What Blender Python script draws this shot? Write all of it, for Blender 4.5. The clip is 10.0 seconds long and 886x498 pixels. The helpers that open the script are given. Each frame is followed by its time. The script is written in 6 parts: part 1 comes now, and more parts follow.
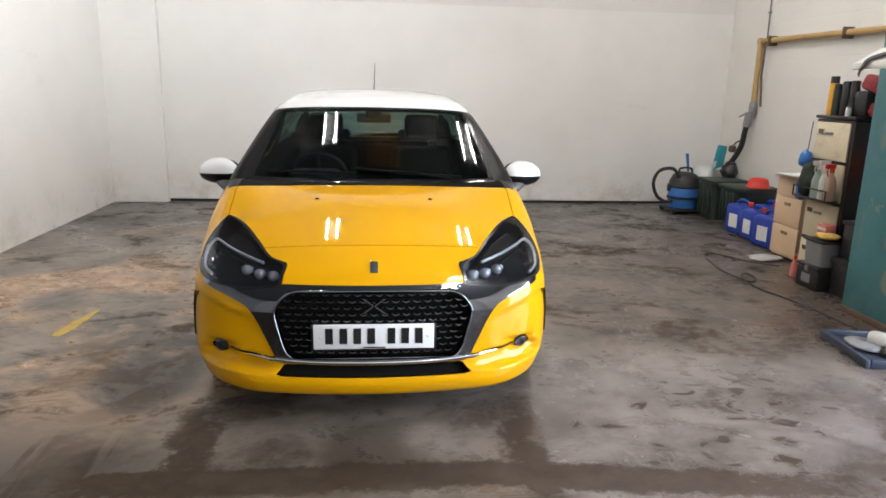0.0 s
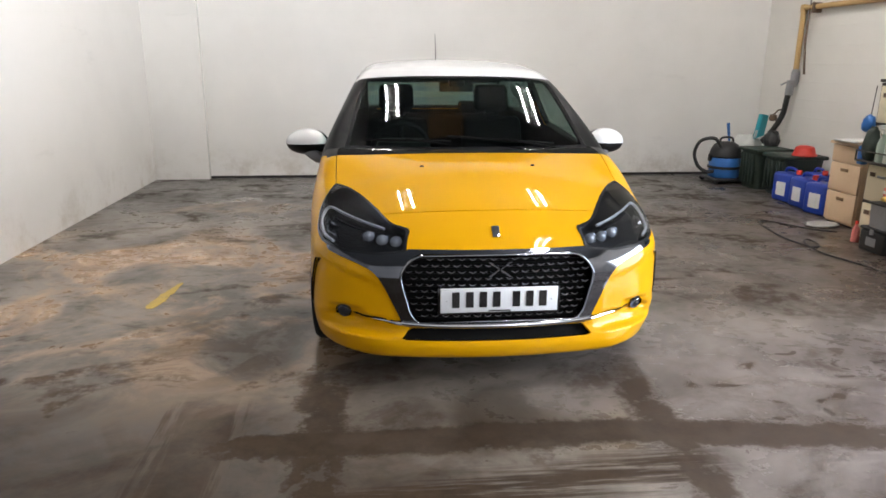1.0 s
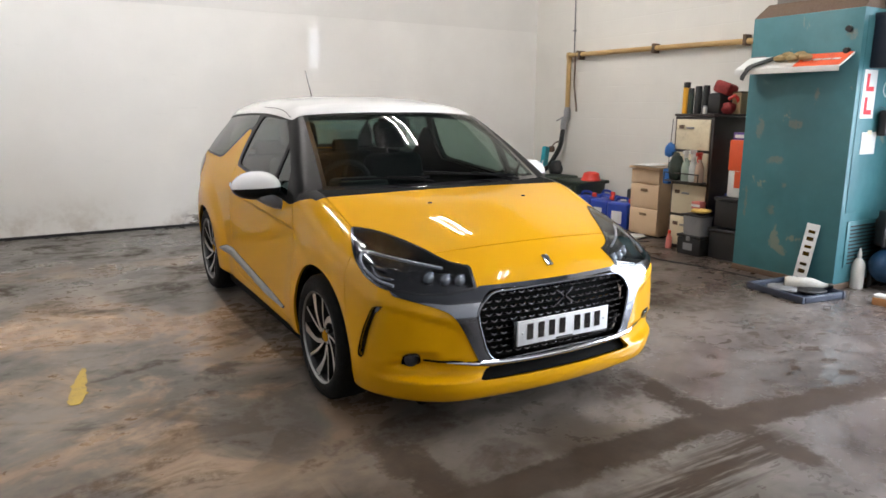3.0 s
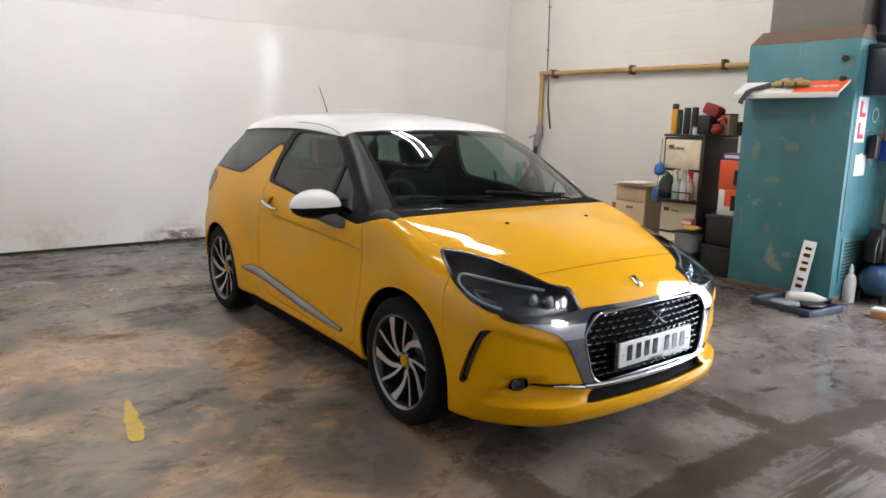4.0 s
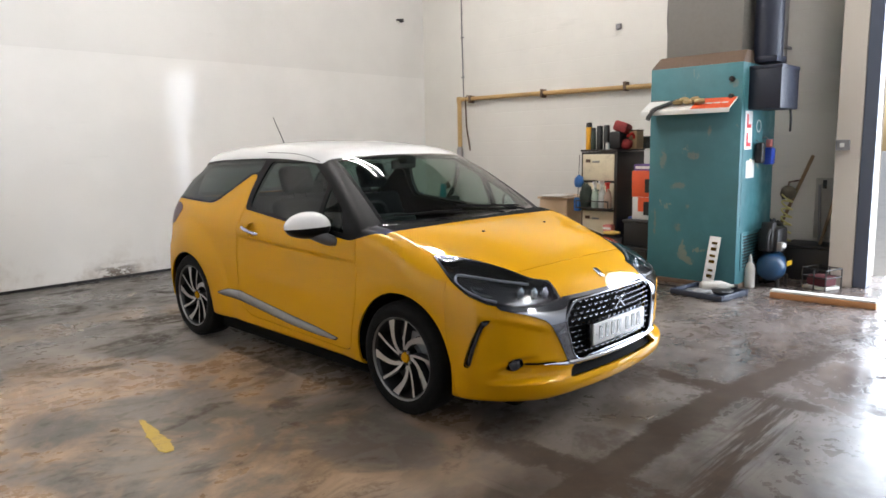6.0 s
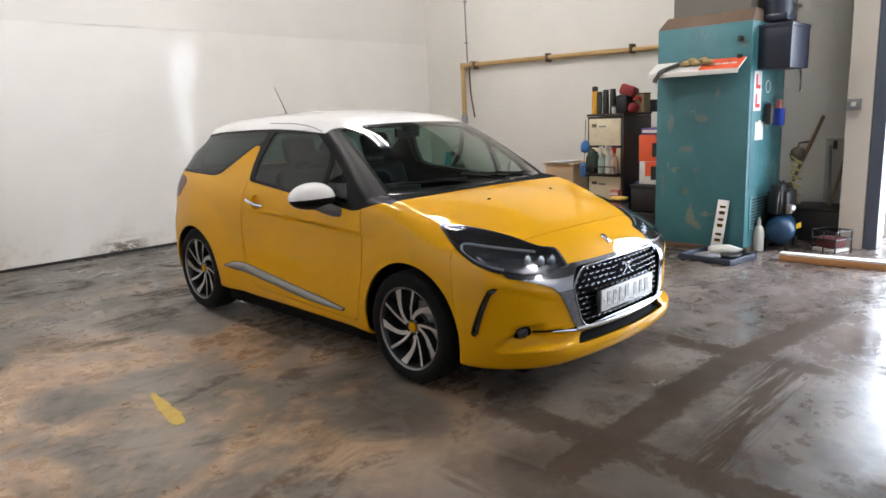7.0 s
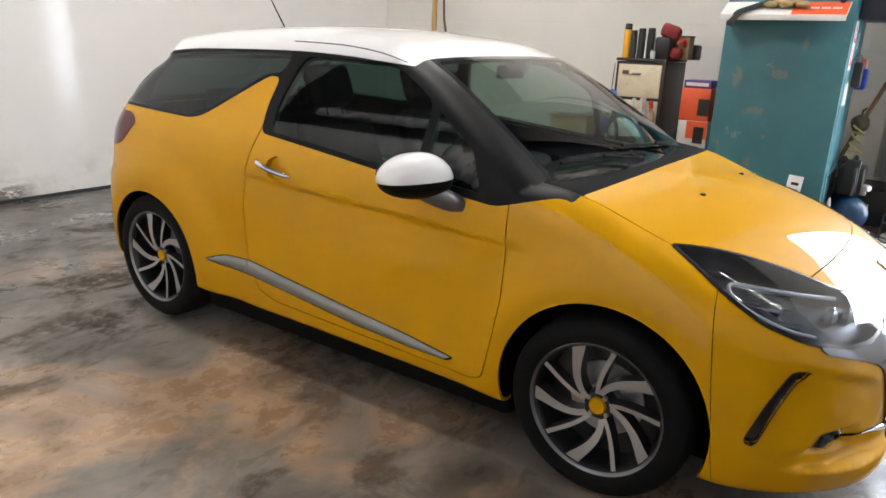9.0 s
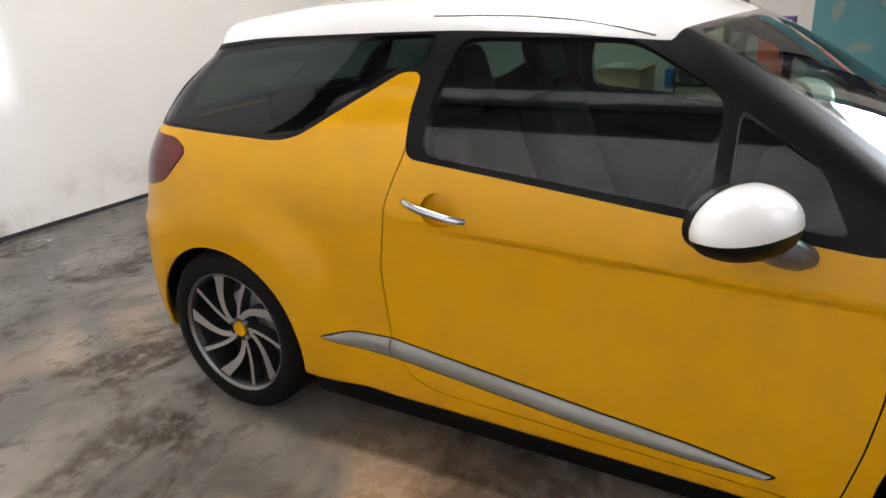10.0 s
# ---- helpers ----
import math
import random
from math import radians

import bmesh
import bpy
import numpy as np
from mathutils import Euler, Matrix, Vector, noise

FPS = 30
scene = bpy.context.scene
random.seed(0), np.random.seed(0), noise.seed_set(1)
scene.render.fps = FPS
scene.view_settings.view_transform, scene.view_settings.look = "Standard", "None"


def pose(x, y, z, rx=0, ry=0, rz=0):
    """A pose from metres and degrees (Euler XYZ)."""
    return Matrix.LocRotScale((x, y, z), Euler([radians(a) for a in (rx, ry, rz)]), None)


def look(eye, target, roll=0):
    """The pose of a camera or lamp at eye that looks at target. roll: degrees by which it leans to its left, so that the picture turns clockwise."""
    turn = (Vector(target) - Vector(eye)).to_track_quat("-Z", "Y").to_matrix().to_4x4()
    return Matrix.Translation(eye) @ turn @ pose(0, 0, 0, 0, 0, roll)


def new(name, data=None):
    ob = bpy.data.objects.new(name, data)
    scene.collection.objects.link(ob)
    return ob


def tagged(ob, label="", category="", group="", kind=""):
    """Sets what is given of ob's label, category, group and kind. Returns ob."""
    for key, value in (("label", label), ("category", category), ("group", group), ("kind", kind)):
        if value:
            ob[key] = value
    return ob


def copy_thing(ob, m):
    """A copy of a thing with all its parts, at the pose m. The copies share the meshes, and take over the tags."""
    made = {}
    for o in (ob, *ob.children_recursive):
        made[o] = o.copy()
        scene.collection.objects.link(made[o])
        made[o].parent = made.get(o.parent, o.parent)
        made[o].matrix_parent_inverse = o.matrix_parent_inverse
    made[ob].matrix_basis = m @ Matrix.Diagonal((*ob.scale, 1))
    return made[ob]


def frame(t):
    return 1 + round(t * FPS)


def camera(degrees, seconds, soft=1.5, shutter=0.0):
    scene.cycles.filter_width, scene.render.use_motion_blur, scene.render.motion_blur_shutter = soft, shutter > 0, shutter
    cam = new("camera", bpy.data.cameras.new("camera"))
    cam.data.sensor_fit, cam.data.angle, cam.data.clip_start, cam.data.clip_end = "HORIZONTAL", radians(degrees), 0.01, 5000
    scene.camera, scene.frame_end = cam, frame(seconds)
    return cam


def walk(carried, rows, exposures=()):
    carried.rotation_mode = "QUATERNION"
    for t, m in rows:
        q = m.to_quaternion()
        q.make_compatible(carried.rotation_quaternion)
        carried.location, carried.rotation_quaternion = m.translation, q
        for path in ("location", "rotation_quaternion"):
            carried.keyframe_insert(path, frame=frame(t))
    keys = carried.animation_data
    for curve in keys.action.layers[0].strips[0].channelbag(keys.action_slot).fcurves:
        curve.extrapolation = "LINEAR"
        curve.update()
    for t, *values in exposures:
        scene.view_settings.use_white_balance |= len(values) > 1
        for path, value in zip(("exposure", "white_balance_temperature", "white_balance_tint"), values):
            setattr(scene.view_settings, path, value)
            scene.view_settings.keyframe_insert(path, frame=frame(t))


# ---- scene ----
cam = camera(65.8, 10.0, soft=1.6)
METRES, EYE, TILT, LEAN, TURN = 7.075, 1.53, 0.0, 0.0, -5.9
ROWS = [
    (0.0, 0.0, 0.0, 0.0, 0.29, -13.3, -1.24),
    (0.2, -0.0143, -0.0038, -0.0016, 1.21, -12.98, 0.2),
    (0.5, -0.0381, -0.0086, -0.0048, -1.2, -13.94, -3.0),
    (0.7, -0.053, -0.0092, -0.007, -0.04, -14.35, -5.8),
    (1.0, -0.0768, -0.0063, -0.0091, 0.1, -15.08, -0.4),
    (1.2, -0.0933, 0.0006, -0.0083, 0.6, -12.97, 1.51),
    (1.5, -0.1223, 0.0059, -0.0062, -2.68, -12.92, 0.45),
    (1.8, -0.1552, 0.0065, -0.011, -7.48, -11.8, -2.08),
    (2.0, -0.1775, 0.0033, -0.0114, -9.66, -12.79, -0.79),
    (2.3, -0.2119, 0.0105, -0.0108, -13.75, -12.17, -3.0),
    (2.5, -0.2338, 0.0216, -0.013, -15.71, -9.46, -1.14),
    (2.6, -0.2436, 0.0271, -0.015, -15.62, -10.85, 3.29),
    (2.7, -0.2541, 0.0328, -0.015, -19.95, -12.17, 2.73),
    (3.8, -0.3633, 0.0991, -0.0149, -28.7, -10.53, -1.51),
    (4.0, -0.3796, 0.1092, -0.0121, -31.07, -10.51, -1.27),
    (4.2, -0.4009, 0.1176, -0.0123, -36.5, -9.57, -1.03),
    (4.3, -0.4081, 0.123, -0.0116, -39.56, -11.42, -0.19),
    (4.5, -0.4226, 0.1274, -0.0139, -37.79, -12.67, 0.1),
    (4.8, -0.4375, 0.1203, -0.0163, -38.11, -10.61, -1.18),
    (5.0, -0.4503, 0.109, -0.0165, -36.62, -8.46, -1.1),
    (5.2, -0.457, 0.1013, -0.0165, -36.06, -9.01, -1.32),
    (5.5, -0.4632, 0.0963, -0.0151, -36.81, -8.79, -0.59),
    (5.7, -0.4673, 0.0942, -0.0135, -38.65, -7.94, 0.24),
    (6.8, -0.47, 0.0865, -0.0136, -40.01, -10.1, 2.02),
    (7.0, -0.4662, 0.0938, -0.0142, -39.38, -11.03, 2.28),
    (7.2, -0.4635, 0.1066, -0.019, -40.09, -10.93, 0.68),
    (7.5, -0.4643, 0.1426, -0.0198, -42.45, -11.11, -2.01),
    (7.7, -0.4595, 0.166, -0.0188, -43.95, -12.83, -1.27),
    (8.0, -0.4543, 0.2053, -0.0162, -44.24, -11.97, -0.28),
    (8.2, -0.4477, 0.2345, -0.0146, -44.1, -13.23, -0.96),
    (8.5, -0.4415, 0.2876, -0.0141, -43.97, -14.42, -2.67),
    (8.8, -0.4368, 0.3428, -0.0155, -49.18, -13.14, -4.75),
    (9.0, -0.4351, 0.3727, -0.0136, -48.84, -16.65, -2.12),
    (9.2, -0.4258, 0.4091, -0.0122, -46.82, -17.98, 3.66),
    (9.5, -0.416, 0.4656, -0.0088, -48.39, -18.22, 0.62),
    (9.8, -0.4082, 0.5222, -0.0113, -52.11, -16.86, 1.06),
    (10.0, -0.4054, 0.5537, -0.0077, -54.34, -20.21, 2.62),
]
walk(cam, [(t, pose(0, 0, EYE, TILT, LEAN, TURN) @ pose(METRES * x, METRES * y, METRES * z, 90 + pitch, roll, yaw)) for t, x, y, z, yaw, pitch, roll in ROWS],
     exposures=((0.0, 0.0), (7.0, 0.0), (8.5, 0.10), (9.0, 0.17), (9.5, 0.34), (10.0, 0.36)))

# ---- world, daylight and exposure ----
LEFT, RIGHT, BACK, FRONT, CEIL = -3.33, 4.85, 9.22, -3.2, 5.5
DOOR_Y0, DOOR_Y1, DOOR_H = -0.48, 2.64, 3.45     # roller door opening in the right-hand wall
world = bpy.data.worlds.new("overcast_sky")
scene.world = world
world.use_nodes = True
wn = world.node_tree.nodes
sky = wn.new("ShaderNodeTexSky")
sky.sky_type = "NISHITA"
sky.sun_disc = False
sky.sun_elevation, sky.sun_rotation = radians(38), radians(120)
sky.air_density, sky.dust_density = 1.2, 2.5
wn["Background"].inputs["Strength"].default_value = 0.15
world.node_tree.links.new(sky.outputs["Color"], wn["Background"].inputs["Color"])
sun_data = bpy.data.lights.new("sun", "SUN")
sun_data.energy, sun_data.angle, sun_data.color = 0.9, radians(15), (1.0, 0.96, 0.9)
sun = new("sun", sun_data)
sun.matrix_world = look((20, 6, 20), (4, 1, 0))
day_data = bpy.data.lights.new("door_daylight", "AREA")
day_data.shape, day_data.size, day_data.size_y = "RECTANGLE", DOOR_Y1 - DOOR_Y0, DOOR_H
day_data.energy, day_data.color = 600, (0.78, 0.87, 1.0)
day = new("door_daylight", day_data)
day.matrix_world = look((4.98, (DOOR_Y0 + DOOR_Y1) / 2, DOOR_H / 2), (0, (DOOR_Y0 + DOOR_Y1) / 2, DOOR_H / 2 - 0.4))

# ---- materials ----
def mat(name, color, rough=0.5, metal=0.0, coat=0.0, **extra):
    m = bpy.data.materials.new(name)
    m.use_nodes = True
    b = m.node_tree.nodes["Principled BSDF"]
    b.inputs["Base Color"].default_value = (*color, 1)
    b.inputs["Roughness"].default_value = rough
    b.inputs["Metallic"].default_value = metal
    b.inputs["Coat Weight"].default_value = coat
    b.inputs["Coat Roughness"].default_value = 0.03
    for key, value in extra.items():
        b.inputs[key.replace("_", " ")].default_value = value
    return m


class Nodes:
    """Small helper round a material's node tree."""
    def __init__(self, m):
        self.t = m.node_tree
        self.b = self.t.nodes["Principled BSDF"]
        self.co = self.t.nodes.new("ShaderNodeTexCoord")

    def link(self, a, b):
        self.t.links.new(a, b)

    def noise(self, scale, detail=4, rough=0.6, coords=None, distortion=0.0):
        n = self.t.nodes.new("ShaderNodeTexNoise")
        n.inputs["Scale"].default_value, n.inputs["Detail"].default_value = scale, detail
        n.inputs["Roughness"].default_value, n.inputs["Distortion"].default_value = rough, distortion
        self.link(coords or self.co.outputs["Object"], n.inputs["Vector"])
        return n.outputs["Fac"]

    def ramp(self, value, lo, hi, a=0.0, b=1.0):
        n = self.t.nodes.new("ShaderNodeMapRange")
        n.interpolation_type = "SMOOTHSTEP"
        self.link(value, n.inputs["Value"])
        for key, v in (("From Min", lo), ("From Max", hi), ("To Min", a), ("To Max", b)):
            n.inputs[key].default_value = v
        return n.outputs["Result"]

    def math(self, op, a, b=None):
        n = self.t.nodes.new("ShaderNodeMath")
        n.operation = op
        for i, v in enumerate((a, b)):
            if v is None:
                continue
            if isinstance(v, (int, float)):
                n.inputs[i].default_value = v
            else:
                self.link(v, n.inputs[i])
        return n.outputs["Value"]

    def mix(self, fac, a, b):
        n = self.t.nodes.new("ShaderNodeMix")
        n.data_type = "RGBA"
        for sock, v in ((n.inputs["Factor"], fac), (n.inputs["A"], a), (n.inputs["B"], b)):
            if isinstance(v, tuple):
                sock.default_value = (*v, 1)
            elif isinstance(v, (int, float)):
                sock.default_value = v
            else:
                self.link(v, sock)
        return n.outputs["Result"]

    def scaled(self, sx, sy, sz):
        n = self.t.nodes.new("ShaderNodeMapping")
        n.inputs["Scale"].default_value = (sx, sy, sz)
        self.link(self.co.outputs["Object"], n.inputs["Vector"])
        return n.outputs["Vector"]

    def xyz(self):
        n = self.t.nodes.new("ShaderNodeSeparateXYZ")
        self.link(self.co.outputs["Object"], n.inputs["Vector"])
        return n.outputs

    def color(self, c):
        self.link(c, self.b.inputs["Base Color"])

    def rough(self, r):
        self.link(r, self.b.inputs["Roughness"])

    def bump(self, height, strength=0.2, distance=0.01):
        n = self.t.nodes.new("ShaderNodeBump")
        n.inputs["Strength"].default_value, n.inputs["Distance"].default_value = strength, distance
        self.link(height, n.inputs["Height"])
        self.link(n.outputs["Normal"], self.b.inputs["Normal"])


def worn(name, color, dirt, rough=0.5, scale=6.0, amount=0.5, metal=0.0, bump=0.1):
    """A surface with dirt and scuffs of two sizes."""
    m = mat(name, color, rough, metal)
    n = Nodes(m)
    big, fine = n.noise(scale, 5), n.noise(scale * 9, 4)
    f = n.math("MULTIPLY", n.ramp(big, 0.45, 0.75), n.ramp(fine, 0.3, 0.7))
    n.color(n.mix(n.math("MULTIPLY", f, amount), color, dirt))
    n.rough(n.ramp(fine, 0.2, 0.8, rough * 0.8, min(1, rough * 1.3)))
    n.bump(fine, bump, 0.004)
    return m


M_PAINT = mat("yellow_car_paint", (0.640, 0.318, 0.0006), 0.5, 0.0, 0.68, Specular_IOR_Level=0.04, Coat_IOR=1.45)
M_WHITE = mat("white_car_paint", (0.80, 0.80, 0.80), 0.3, 0.0, 1.0)
M_BLACKTRIM = mat("black_trim", (0.004, 0.004, 0.0045), 0.42)
M_GLOSSBLACK = mat("gloss_black", (0.008, 0.008, 0.009), 0.12, 0.0, 0.6)
M_RUBBER = worn("tyre_rubber", (0.006, 0.006, 0.006), (0.018, 0.015, 0.013), 0.7, 14, 0.6)
M_CHROME = mat("chrome", (0.56, 0.57, 0.60), 0.07, 1.0)
M_SATIN = mat("satin_chrome", (0.55, 0.56, 0.58), 0.3, 1.0)
M_INTERIOR = mat("charcoal_cabin_trim", (0.007, 0.007, 0.008), 0.75)
M_UNDER = mat("underbody_black", (0.004, 0.004, 0.004), 0.9, Specular_IOR_Level=0.1)
for black in (M_BLACKTRIM, M_RUBBER, M_INTERIOR):
    black.node_tree.nodes["Principled BSDF"].inputs["Specular IOR Level"].default_value = 0.13


def glass(name, tint, rough=0.0):
    """Thin tinted pane: clear through, with gloss that grows towards the grazing view."""
    m = bpy.data.materials.new(name)
    m.use_nodes = True
    t = m.node_tree
    t.nodes.remove(t.nodes["Principled BSDF"])
    out = t.nodes["Material Output"]
    tr, gl, mx, lw, pw, mr = (t.nodes.new("ShaderNode" + k) for k in ("BsdfTransparent", "BsdfGlossy", "MixShader", "LayerWeight", "Math", "MapRange"))
    tr.inputs["Color"].default_value = (*tint, 1)
    gl.inputs["Roughness"].default_value = rough
    lw.inputs["Blend"].default_value = 0.5
    pw.operation = "POWER"
    pw.inputs[1].default_value = 4.5
    mr.inputs["To Min"].default_value, mr.inputs["To Max"].default_value = 0.042, 1.0
    t.links.new(lw.outputs["Facing"], pw.inputs[0])
    t.links.new(pw.outputs["Value"], mr.inputs["Value"])
    t.links.new(mr.outputs["Result"], mx.inputs["Fac"])
    t.links.new(tr.outputs["BSDF"], mx.inputs[1])
    t.links.new(gl.outputs["BSDF"], mx.inputs[2])
    t.links.new(mx.outputs["Shader"], out.inputs["Surface"])
    return m


M_GLASS = glass("green_tinted_glass", (0.62, 0.74, 0.68))
M_GLASS_SIDE = glass("side_window_glass", (0.34, 0.44, 0.40))
M_GLASS_DARK = glass("privacy_glass", (0.15, 0.22, 0.205))
M_LENS = glass("clear_lamp_lens", (0.75, 0.77, 0.8))

# floor: stained concrete, glossy where clean, matt where dirty
M_FLOOR = mat("stained_concrete", (0.3, 0.29, 0.27), 0.5)
n = Nodes(M_FLOOR)
X, Y, _ = n.xyz()
big, mid, fine, grit = n.noise(0.6, 5, 0.6, distortion=0.5), n.noise(2.1, 6, 0.65, distortion=0.4), n.noise(9, 6, 0.7), n.noise(70, 3)
cloud = n.noise(1.15, 6, 0.62, distortion=0.7)
ragged = n.math("MULTIPLY", n.math("SUBTRACT", mid, 0.5), 0.5)
streak_x, streak_y = n.noise(5, 4, 0.65, n.scaled(0.30, 4.5, 1)), n.noise(5, 4, 0.65, n.scaled(4.5, 0.30, 1))
MUD = (0.026, 0.017, 0.011)


def times(*values):
    out = values[0]
    for v in values[1:]:
        out = n.math("MULTIPLY", out, v)
    return out


def band(v, lo, hi, soft=0.12, edge=None, gain=0.5):
    """1 between lo and hi along one axis, with a ragged edge."""
    r = n.math("ADD", v, n.math("MULTIPLY", n.math("SUBTRACT", edge or mid, 0.5), gain))
    return times(n.ramp(r, lo - soft, lo + soft), n.ramp(r, hi + soft, hi - soft))


grey = n.mix(n.ramp(mid, 0.36, 0.64), (0.096, 0.083, 0.070), (0.236, 0.205, 0.175))
tan = n.mix(n.ramp(n.noise(4.5, 4, 0.6), 0.35, 0.65), (0.290, 0.180, 0.100), (0.46, 0.305, 0.182))
tan_zone = times(n.ramp(cloud, 0.44, 0.58), band(X, -3.9, -0.75, 0.35), band(Y, 2.9, 6.1, 0.6))
tan_line = times(n.ramp(mid, 0.44, 0.56), band(X, -2.6, 0.2, 0.4), band(Y, 7.0, 7.55, 0.18))
col = n.mix(n.math("MAXIMUM", times(tan_zone, 0.9), times(tan_line, 0.7)), grey, tan)
# brownish strip along the clutter, pale worn floor before the door
brown = times(n.ramp(n.math("ADD", X, ragged), 0.7, 1.5), n.ramp(n.math("ADD", Y, ragged), 3.2, 4.2))
col = n.mix(times(brown, n.ramp(cloud, 0.35, 0.6, 0.6, 1.0)), col, n.mix(n.ramp(mid, 0.35, 0.65), (0.040, 0.028, 0.021), (0.112, 0.084, 0.068)))
pale = times(n.ramp(n.math("ADD", X, ragged), -0.2, 1.1), n.ramp(n.math("ADD", Y, ragged), 4.0, 3.0))
col = n.mix(times(pale, 0.85), col, n.mix(n.ramp(mid, 0.3, 0.7), (0.086, 0.069, 0.064), (0.182, 0.154, 0.148)))
far = n.ramp(n.math("ADD", Y, ragged), 6.4, 7.8)
col = n.mix(times(far, 0.75), col, n.mix(n.ramp(mid, 0.35, 0.65), (0.066, 0.061, 0.056), (0.130, 0.123, 0.114)))
wash = times(n.ramp(n.math('ADD', Y, ragged), 4.7, 2.4), n.ramp(n.math('ADD', X, ragged), 0.4, -1.0), n.ramp(cloud, 0.36, 0.60, 1.0, 0.30))
front_wash = times(n.ramp(n.math('ADD', Y, ragged), 3.1, 2.2), n.ramp(n.math('ADD', X, ragged), 0.8, -0.6), n.ramp(mid, 0.35, 0.6, 0.95, 0.65))
col = n.mix(wash, col, n.mix(n.ramp(fine, 0.3, 0.7), (0.036, 0.023, 0.014), (0.086, 0.057, 0.036)))
col = n.mix(front_wash, col, n.mix(n.ramp(fine, 0.3, 0.7), (0.020, 0.0135, 0.0085), (0.046, 0.031, 0.021)))
# splashes and blots
blot = times(n.ramp(n.noise(1.5, 5, 0.58, n.scaled(1, 1.3, 1), 0.8), 0.50, 0.63), n.ramp(fine, 0.30, 0.58))
spots = n.ramp(n.noise(6.5, 3, 0.5, n.scaled(1.0, 1.7, 1), 0.5), 0.575, 0.665)
wheel_mud = times(band(X, -1.75, -0.95, 0.15), band(Y, 3.0, 4.1, 0.25), n.ramp(mid, 0.42, 0.56))
# tyre tracks and damp patches of mud
bend_a = n.math("ADD", Y, n.math("MULTIPLY", n.math("MAXIMUM", n.math("SUBTRACT", X, 0.5), 0.0), 0.13))
bend_b = n.math("SUBTRACT", Y, n.math("MULTIPLY", X, 0.125))
patchy = n.ramp(mid, 0.36, 0.54, 0.55, 1.0)
lane_a = times(band(bend_a, 2.37, 2.58, 0.07, mid, 0.16), band(X, -1.25, 2.2, 0.35), n.ramp(X, 2.4, 0.9, 0.55, 1.0))
lane_b = times(band(bend_b, 2.06, 2.26, 0.08, streak_x, 0.40), band(X, -0.9, 0.75, 0.2), n.ramp(streak_x, 0.36, 0.52, 0.35, 1.0))
lane_c = times(band(X, 0.56, 0.76, 0.08, mid, 0.22), band(Y, 1.95, 3.15, 0.25), patchy)
lane_d = times(band(X, -0.90, -0.66, 0.10, mid, 0.25), band(Y, 1.5, 3.1, 0.3), patchy)
lane_e = times(band(X, -1.45, -1.10, 0.08, streak_y, 0.35), band(Y, 1.6, 3.0, 0.3), 0.7)
front = times(n.ramp(n.math("ADD", Y, ragged), 2.0, 1.45), n.ramp(X, 0.2, -0.6), 0.75)
left_mud = times(n.ramp(n.math("ADD", Y, n.math("MULTIPLY", ragged, 2.5)), 3.6, 2.6), n.ramp(X, -0.2, -1.2), n.ramp(mid, 0.35, 0.6, 0.30, 0.62))
dirt = lane_a
for lane in (lane_c, lane_d):
    dirt = n.math("MAXIMUM", dirt, lane)
torn = n.math("ADD", n.math("MULTIPLY", n.math("SUBTRACT", fine, 0.5), 1.1), n.math("MULTIPLY", n.math("SUBTRACT", n.noise(28, 4, 0.7), 0.5), 0.7))
dirt = times(n.ramp(n.math("ADD", dirt, torn), 0.20, 0.80), 0.88)
for lane in (lane_b, lane_e, front, left_mud):
    dirt = n.math("MAXIMUM", dirt, lane)
dirt = n.math("MAXIMUM", n.math("MAXIMUM", dirt, times(wheel_mud, 0.55)), n.math("MAXIMUM", times(blot, 0.75), times(spots, n.math("MAXIMUM", times(pale, 0.9), 0.3))))
col = n.mix(times(dirt, 0.9), col, n.mix(n.ramp(fine, 0.3, 0.7), MUD, (0.048, 0.032, 0.021)))
n.color(col)
n.rough(n.math("ADD", n.math("ADD", n.ramp(cloud, 0.35, 0.62, 0.42, 0.22), n.ramp(fine, 0.3, 0.7, -0.03, 0.10)), n.math('SUBTRACT', times(dirt, 0.36), times(pale, 0.15))))
n.link(n.ramp(n.math('MAXIMUM', dirt, n.math('MAXIMUM', times(wash, 0.45), times(front_wash, 0.6))), 0.0, 0.9, 0.52, 0.04), n.b.inputs["Specular IOR Level"])
n.bump(n.math("ADD", n.math("MULTIPLY", fine, 0.6), n.math("MULTIPLY", grit, 0.3)), 0.10, 0.006)


